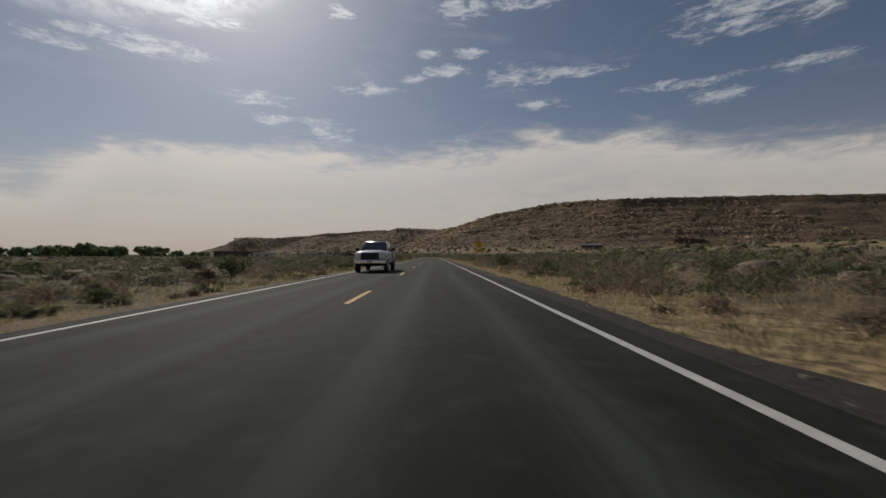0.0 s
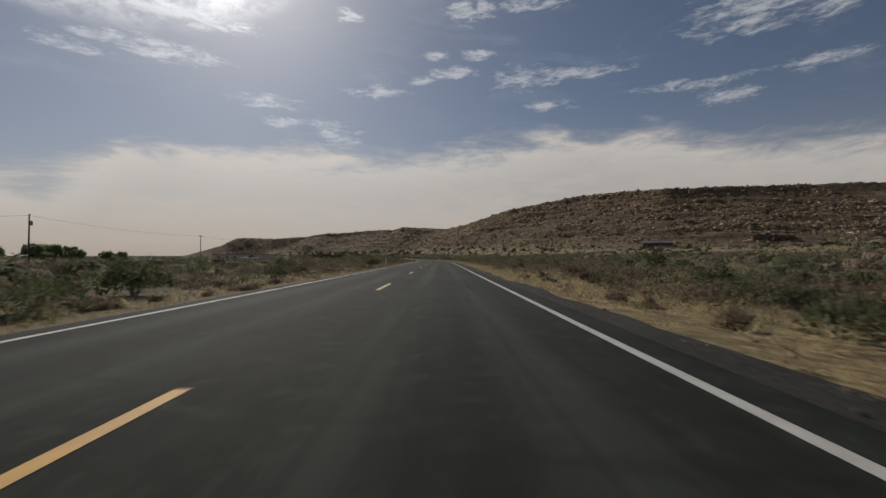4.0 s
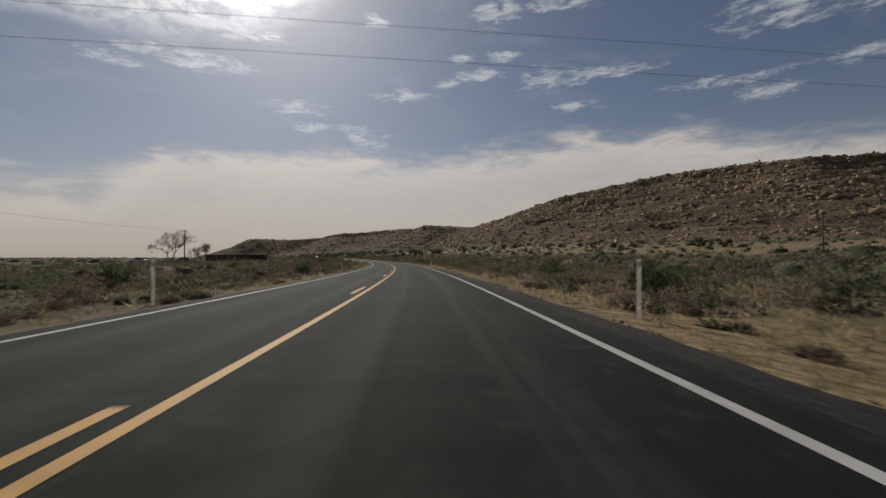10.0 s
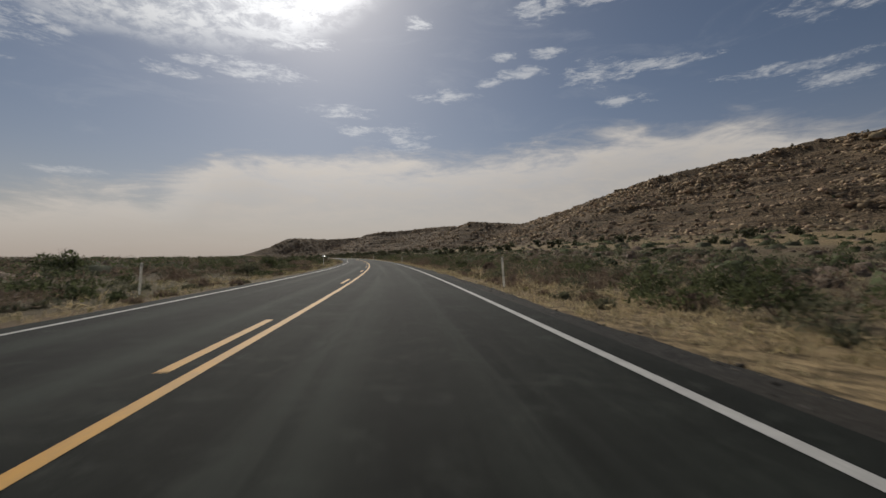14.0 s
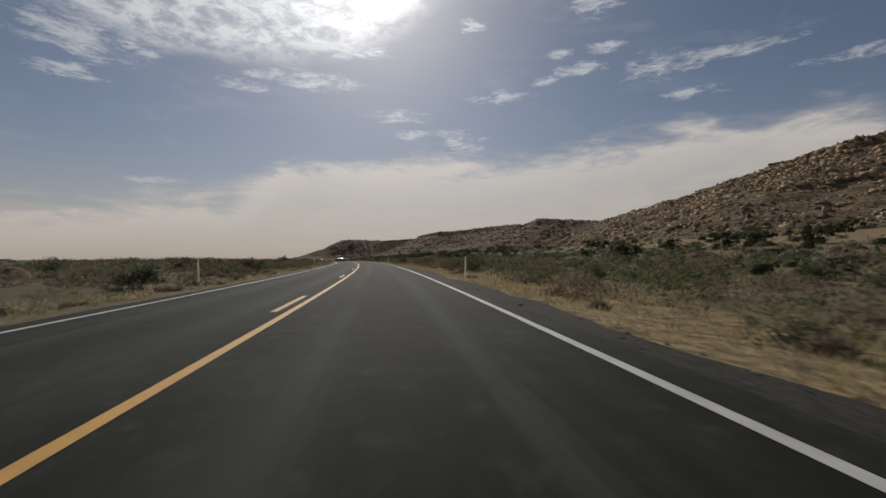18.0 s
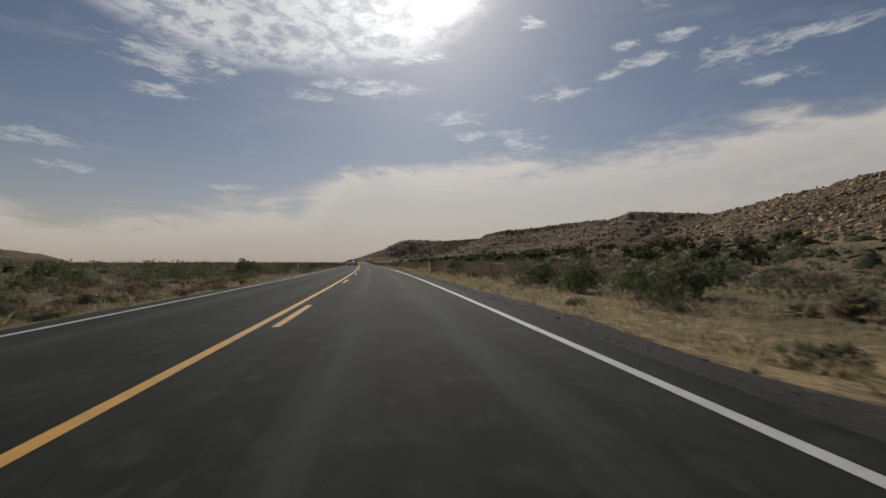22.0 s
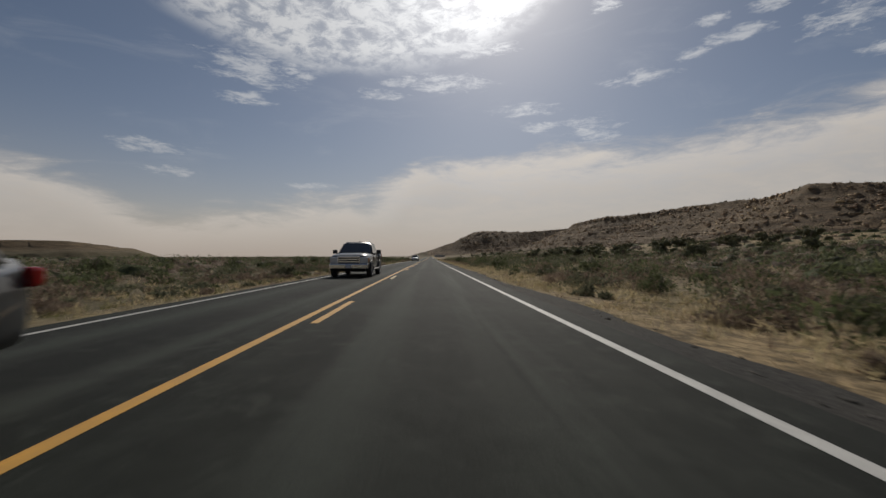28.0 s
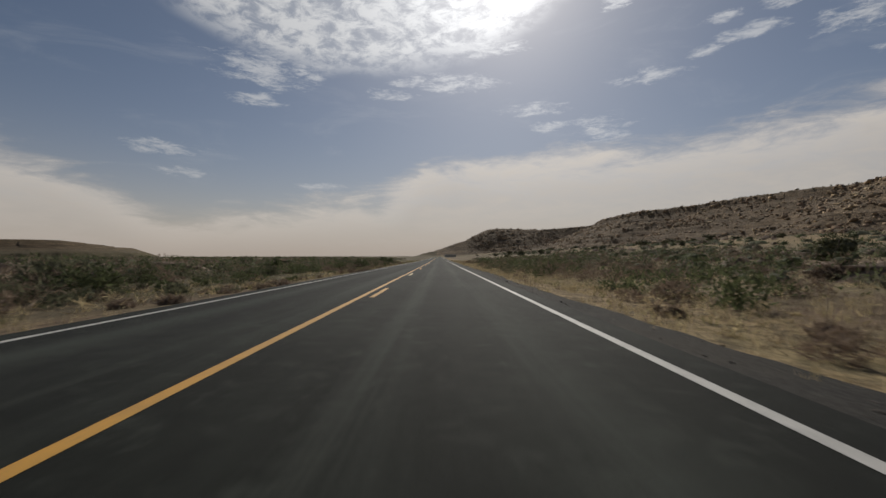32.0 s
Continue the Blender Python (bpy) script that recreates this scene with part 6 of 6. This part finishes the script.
def pickup(m, mat, label, length=5.85, wide=2.03, tall=1.90, belt=1.22, rail=1.34, ground=0.42, cab=(-1.22, 1.25), tyre=0.40, crew=True, boards=True, grille=M_CHROME, base=3.65):
    """A full-size pickup, nose along +y, standing on z = 0."""
    t = thing("pickup_truck", label, "pickup truck", m, group="oncoming vehicles")
    w, hl = wide / 2, length / 2
    front, rear = hl, -hl
    fa, ra = hl - 0.98, hl - 0.98 - base
    hood = belt + 0.02
    c0, c1 = cab[0] - 0.05, cab[1]            # rear and front of the cab's base
    # lower body, with the bonnet and doors
    loft([(c0, hull(w, ground, belt)), (c0 + 0.9, hull(w, ground, belt)), (c1 - 0.6, hull(w, ground, belt)), (c1, hull(w, ground, hood, 0.05)), (front - 0.55, hull(w * 0.985, ground, hood - 0.05, 0.06)),
          (front - 0.16, hull(w * 0.95, ground + 0.02, hood - 0.12, 0.03)), (front, hull(w * 0.86, ground + 0.05, hood - 0.26, 0.0))], mat, "body", t)
    # cargo bed
    bed = loft([(rear, hull(w * 0.975, ground + 0.06, rail, 0.0)), (rear + 0.1, hull(w * 0.99, ground + 0.06, rail, 0.0)), (c0 - 0.04, hull(w * 0.99, ground + 0.06, rail, 0.0))], mat, "cargo_bed", t)
    part("bed_liner", quick_box((0, (rear + c0) / 2, rail + 0.012), (wide * 0.80, (c0 - rear) - 0.22, 0.05)), M_MATT_BLACK, bed, "black bed liner")
    for sx in (-1, 1):
        part("rail_cap", quick_box((sx * w * 0.88, (rear + c0) / 2, rail + 0.02), (0.13, c0 - rear - 0.1, 0.04), 0.012), M_PLASTIC, bed)
    part("tailgate", quick_box((0, rear - 0.012, (rail + ground) / 2 + 0.18), (wide * 0.82, 0.05, rail - ground - 0.28), 0.015), mat, t)
    # cab
    b = [Vector(p) for p in ((-w * 0.94, c0 + 0.02, belt), (w * 0.94, c0 + 0.02, belt), (w * 0.94, c1, belt), (-w * 0.94, c1, belt))]
    tp = [Vector(p) for p in ((-w * 0.74, c0 + 0.28, tall), (w * 0.74, c0 + 0.28, tall), (w * 0.72, c1 - 1.0, tall), (-w * 0.72, c1 - 1.0, tall))]
    bm = bmesh.new()
    vs = [bm.verts.new(p - Vector((0, 0, 0.04))) for p in b] + [bm.verts.new(p) for p in tp]
    for q in ((3, 2, 1, 0), (4, 5, 6, 7), (0, 1, 5, 4), (1, 2, 6, 5), (2, 3, 7, 6), (3, 0, 4, 7)):
        bm.faces.new([vs[i] for i in q])
    bmesh.ops.recalc_face_normals(bm, faces=bm.faces)
    bmesh.ops.bevel(bm, geom=[e for e in bm.edges if max(v.co.z for v in e.verts) > tall - 0.1], offset=0.09, segments=4, affect="EDGES")
    part("cab", bm, mat, t, smooth=True)
    pane("windshield", (b[2], b[3], tp[3], tp[2]), M_CARGLASS, t, (0.05, 0.05, 0.04, 0.10))
    pane("rear_window", (b[0], b[1], tp[1], tp[0]), M_CARGLASS, t, (0.12, 0.12, 0.12, 0.16))
    for sx in (-1, 1):
        lo0, lo1, hi0, hi1 = (b[1], b[2], tp[1], tp[2]) if sx > 0 else (b[0], b[3], tp[0], tp[3])
        cut = 0.46 if crew else 0.33
        for u0, u1, nm in ((0.07, cut - 0.02, "rear_side_window"), (cut + 0.015, 0.90, "front_side_window")):
            q = [lo0.lerp(lo1, u0), lo0.lerp(lo1, u1), hi0.lerp(hi1, min(u1 + 0.02, 0.97)), hi0.lerp(hi1, u0)]
            if sx < 0:
                q = [q[1], q[0], q[3], q[2]]
            pane(nm, q, M_CARGLASS, t, (0.02, 0.02, 0.07, 0.13))
        for yd in ((c0 + (c1 - c0) * (cut - 0.05)), c0 + (c1 - c0) * (cut - 0.43)) if crew else (c0 + (c1 - c0) * (cut + 0.05),):
            part("door_handle", quick_box((sx * (w * 0.965 + 0.01), yd, belt - 0.14), (0.035, 0.2, 0.035), 0.01), M_CHROME if crew else M_PLASTIC, t)
        for u in (0.02, cut, 0.93):
            part("door_seam", quick_box((sx * w * 0.993, c0 + (c1 - c0) * u, (belt + ground) / 2 + 0.1), (0.02, 0.012, belt - ground - 0.28)), M_MATT_BLACK, t)
        mir = part("mirror", quick_box((sx * (w + 0.20), c1 - 0.75, belt + 0.13), (0.26, 0.12, 0.22), 0.04), M_PLASTIC, t, "black door mirror")
        part("mirror_arm", quick_box((sx * (w + 0.03), c1 - 0.75, belt + 0.02), (0.20, 0.06, 0.06), 0.01), M_PLASTIC, mir)
        arch(t, sx * w, fa, tyre + 0.10, sx, mat)
        arch(t, sx * w * 0.985, ra, tyre + 0.09, sx, mat)
        wheel(t, sx * (w - 0.10), fa, tyre, 0.27, sx)
        wheel(t, sx * (w - 0.11), ra, tyre, 0.27, sx)
        hb = part("headlight", quick_box((sx * w * 0.74, front - 0.10, hood - 0.34), (0.42, 0.22, 0.30), 0.04), M_LAMP, t, "clear headlight")
        part("turn_lamp", quick_box((sx * w * 0.925, front - 0.19, hood - 0.32), (0.09, 0.2, 0.22), 0.02), M_AMBER, hb, "amber side lamp")
        part("tail_light", quick_box((sx * w * 0.92, rear + 0.03, rail - 0.30), (0.15, 0.12, 0.42), 0.02), M_TAIL, t, "red tail light")
        part("mud_flap", quick_box((sx * (w - 0.16), ra - tyre - 0.08, 0.42), (0.28, 0.02, 0.32)), M_PLASTIC, t)
        if boards:
            part("running_board", quick_tube((sx * (w + 0.02), ra + 0.62, 0.42), (sx * (w + 0.02), fa - 0.62, 0.42), 0.045, n=10), M_CHROME, t, "chrome running board")
    gr = part("grille", quick_box((0, front - 0.06, hood - 0.36), (wide * 0.56, 0.14, 0.46), 0.03), grille, t)
    for k in range(3):
        part("grille_bar", quick_box((0, front + 0.015, hood - 0.24 - 0.12 * k), (wide * 0.52, 0.02, 0.065), 0.008), M_PLASTIC, gr)
    bp = part("front_bumper", quick_box((0, front - 0.02, ground + 0.16), (wide * 0.96, 0.26, 0.30), 0.06), M_CHROME, t, "chrome front bumper")
    part("number_plate", quick_box((0, front + 0.115, ground + 0.17), (0.30, 0.012, 0.15)), M_PLATE, bp, "blank pale plate")
    part("rear_bumper", quick_box((0, rear - 0.06, ground + 0.16), (wide * 0.94, 0.22, 0.22), 0.04), M_CHROME, t, "chrome rear bumper")
    part("underbody", quick_box((0, 0, ground - 0.02), (wide * 0.72, length * 0.9, 0.2)), M_MATT_BLACK, t)
    part("antenna_fin", quick_box((0, c0 + 0.75, tall + 0.03), (0.06, 0.16, 0.08), 0.02), M_PLASTIC, t)
    part("wiper", quick_tube((-0.1, c1 - 0.02, belt + 0.05), (-0.62, c1 - 0.16, belt + 0.14), 0.012, n=5), M_PLASTIC, t)
    return t


def suv(m, mat, label, length=4.65, wide=1.84, tall=1.66, belt=1.06, ground=0.24, tyre=0.365, base=2.70):
    """A mid-size SUV, nose along +y, standing on z = 0."""
    t = thing("suv", label, "car", m, group="oncoming vehicles")
    w, hl = wide / 2, length / 2
    front, rear = hl, -hl
    fa = hl - 0.94
    ra = fa - base
    cowl = front - 1.12
    loft([(rear, hull(w * 0.84, ground + 0.16, belt - 0.12)), (rear + 0.12, hull(w * 0.93, ground + 0.08, belt - 0.02)), (rear + 0.8, hull(w * 0.99, ground, belt)), (0.0, hull(w, ground - 0.02, belt - 0.03)),
          (cowl, hull(w * 0.99, ground, belt - 0.05, 0.04)), (front - 0.50, hull(w * 0.97, ground, belt - 0.13, 0.06)), (front - 0.16, hull(w * 0.90, ground + 0.02, belt - 0.24, 0.05)), (front, hull(w * 0.74, ground + 0.06, belt - 0.36, 0.02))], mat, "body", t)
    b = [Vector(p) for p in ((-w * 0.92, rear + 0.14, belt - 0.03), (w * 0.92, rear + 0.14, belt - 0.03), (w * 0.92, cowl, belt - 0.05), (-w * 0.92, cowl, belt - 0.05))]
    tp = [Vector(p) for p in ((-w * 0.66, rear + 0.52, tall - 0.05), (w * 0.66, rear + 0.52, tall - 0.05), (w * 0.68, cowl - 0.98, tall), (-w * 0.68, cowl - 0.98, tall))]
    bm = bmesh.new()
    vs = [bm.verts.new(p - Vector((0, 0, 0.04))) for p in b] + [bm.verts.new(p) for p in tp]
    for q in ((3, 2, 1, 0), (4, 5, 6, 7), (0, 1, 5, 4), (1, 2, 6, 5), (2, 3, 7, 6), (3, 0, 4, 7)):
        bm.faces.new([vs[i] for i in q])
    bmesh.ops.recalc_face_normals(bm, faces=bm.faces)
    bmesh.ops.bevel(bm, geom=[e for e in bm.edges if max(v.co.z for v in e.verts) > tall - 0.1], offset=0.10, segments=4, affect="EDGES")
    part("cabin", bm, mat, t, smooth=True)
    pane("windshield", (b[2], b[3], tp[3], tp[2]), M_CARGLASS, t, (0.05, 0.05, 0.04, 0.09))
    pane("rear_window", (b[0], b[1], tp[1], tp[0]), M_CARGLASS, t, (0.10, 0.10, 0.20, 0.14))
    for sx in (-1, 1):
        lo0, lo1, hi0, hi1 = (b[1], b[2], tp[1], tp[2]) if sx > 0 else (b[0], b[3], tp[0], tp[3])
        for u0, u1, nm in ((0.08, 0.26, "quarter_window"), (0.29, 0.57, "rear_side_window"), (0.60, 0.93, "front_side_window")):
            q = [lo0.lerp(lo1, u0), lo0.lerp(lo1, u1), hi0.lerp(hi1, min(u1 + 0.01, 0.96)), hi0.lerp(hi1, u0 + 0.03)]
            if sx < 0:
                q = [q[1], q[0], q[3], q[2]]
            pane(nm, q, M_CARGLASS, t, (0.02, 0.02, 0.06, 0.13))
        for yd in (-0.62, 0.42):
            part("door_handle", quick_box((sx * (w * 0.965 + 0.008), yd, belt - 0.12), (0.03, 0.18, 0.03), 0.008), mat, t)
        for yd in (-0.95, 0.08, 1.10):
            part("door_seam", quick_box((sx * w * 0.985, yd, (belt + ground) / 2 + 0.08), (0.02, 0.010, belt - ground - 0.30)), M_MATT_BLACK, t)
        mir = part("mirror", quick_box((sx * (w + 0.11), cowl - 0.52, belt + 0.06), (0.22, 0.13, 0.15), 0.04), mat, t)
        part("mirror_foot", quick_box((sx * (w - 0.02), cowl - 0.52, belt + 0.0), (0.14, 0.06, 0.05)), M_PLASTIC, mir)
        part("roof_rail", quick_tube((sx * w * 0.60, rear + 0.8, tall + 0.02), (sx * w * 0.60, cowl - 1.15, tall + 0.045), 0.018, n=6), M_ALLOY, t)
        arch(t, sx * w * 0.985, fa, tyre + 0.07, sx, M_PLASTIC)
        arch(t, sx * w * 0.985, ra, tyre + 0.07, sx, M_PLASTIC)
        wheel(t, sx * (w - 0.085), fa, tyre, 0.23, sx, 5)
        wheel(t, sx * (w - 0.085), ra, tyre, 0.23, sx, 5)
        part("headlight", quick_box((sx * w * 0.66, front - 0.20, belt - 0.36), (0.40, 0.20, 0.10), 0.03), M_LAMP, t, "slim clear headlight")
        part("fog_lamp", quick_box((sx * w * 0.62, front - 0.07, ground + 0.27), (0.28, 0.14, 0.13), 0.03), M_LAMP, t)
        part("tail_light", quick_box((sx * w * 0.78, rear + 0.05, belt - 0.18), (0.34, 0.12, 0.16), 0.03), M_TAIL, t, "red tail light")
        part("sill_trim", quick_box((sx * w * 0.96, 0.05, ground + 0.05), (0.06, base - 0.85, 0.12), 0.02), M_PLASTIC, t, "black sill trim")
    gr = part("grille", quick_box((0, front - 0.035, belt - 0.48), (wide * 0.44, 0.10, 0.26), 0.03), M_PLASTIC, t)
    for sx in (-1, 1):
        bm = bmesh.new()
        tube(bm, (sx * wide * 0.26, front + 0.01, belt - 0.34), (sx * wide * 0.17, front + 0.03, belt - 0.62), 0.026, n=6)
        part("grille_trim", bm, M_CHROME, gr, "chrome trim")
    part("badge", quick_tube((0, front + 0.02, belt - 0.45), (0, front + 0.035, belt - 0.45), 0.06, n=16), M_CHROME, gr)
    bp = part("bumper_lower", quick_box((0, front - 0.10, ground + 0.08), (wide * 0.82, 0.26, 0.16), 0.04), M_PLASTIC, t)
    part("number_plate", quick_box((0, front + 0.03, ground + 0.28), (0.30, 0.02, 0.15)), M_PLATE, bp, "blank pale plate")
    part("underbody", quick_box((0, 0, ground + 0.0), (wide * 0.78, length * 0.86, 0.14)), M_MATT_BLACK, t)
    return t


def lane_spot(s, n):
    return spot(s, n, 180)


pickup(lane_spot(29.8, -4.1), M_PAINT_WHITE, "white pickup truck with an extended cab in the oncoming lane", 6.35, 2.03, 2.04, 1.36, 1.46, 0.52, (-0.75, 1.45), 0.42, False, False, M_PLASTIC, 4.15)
pickup(lane_spot(783.0, -3.95), M_PAINT_BLUE, "dark blue crew-cab pickup truck with chrome trim in the oncoming lane", 6.1, 2.03, 1.75, 1.15, 1.23, 0.42, (-0.95, 1.5), 0.41, True, True, M_CHROME, 3.92)
pickup(lane_spot(862.0, -4.0), M_PAINT_DARK, "dark grey pickup truck in the oncoming lane", 5.85, 2.03, 1.90, 1.22, 1.34, 0.42)
suv(lane_spot(658.0, -4.0), M_PAINT_SILVER, "silver mid-size SUV with a dark grille in the oncoming lane")
suv(lane_spot(816.0, -4.0), M_PAINT_WHITE, "white SUV following a blue pickup in the oncoming lane")
suv(lane_spot(838.5, -4.0), M_PAINT_DARK, "dark SUV farther back in the oncoming lane")
suv(lane_spot(957.0, -4.0), M_PAINT_SILVER, "pale silver SUV alone in the oncoming lane")
suv(pose(-101, 424, ground_at(-101, 424), 0, 0, 70), M_PAINT_DARK, "dark SUV parked in the yard of the brown house")
suv(pose(-113, 421, ground_at(-113, 421), 0, 0, 100), M_PAINT_SILVER, "silver SUV parked below the bare tree")
pickup(pose(-63, 250, ground_at(-63, 250), 0, 0, 78), M_PAINT_WHITE, "white pickup truck parked in the brush beside a low house")
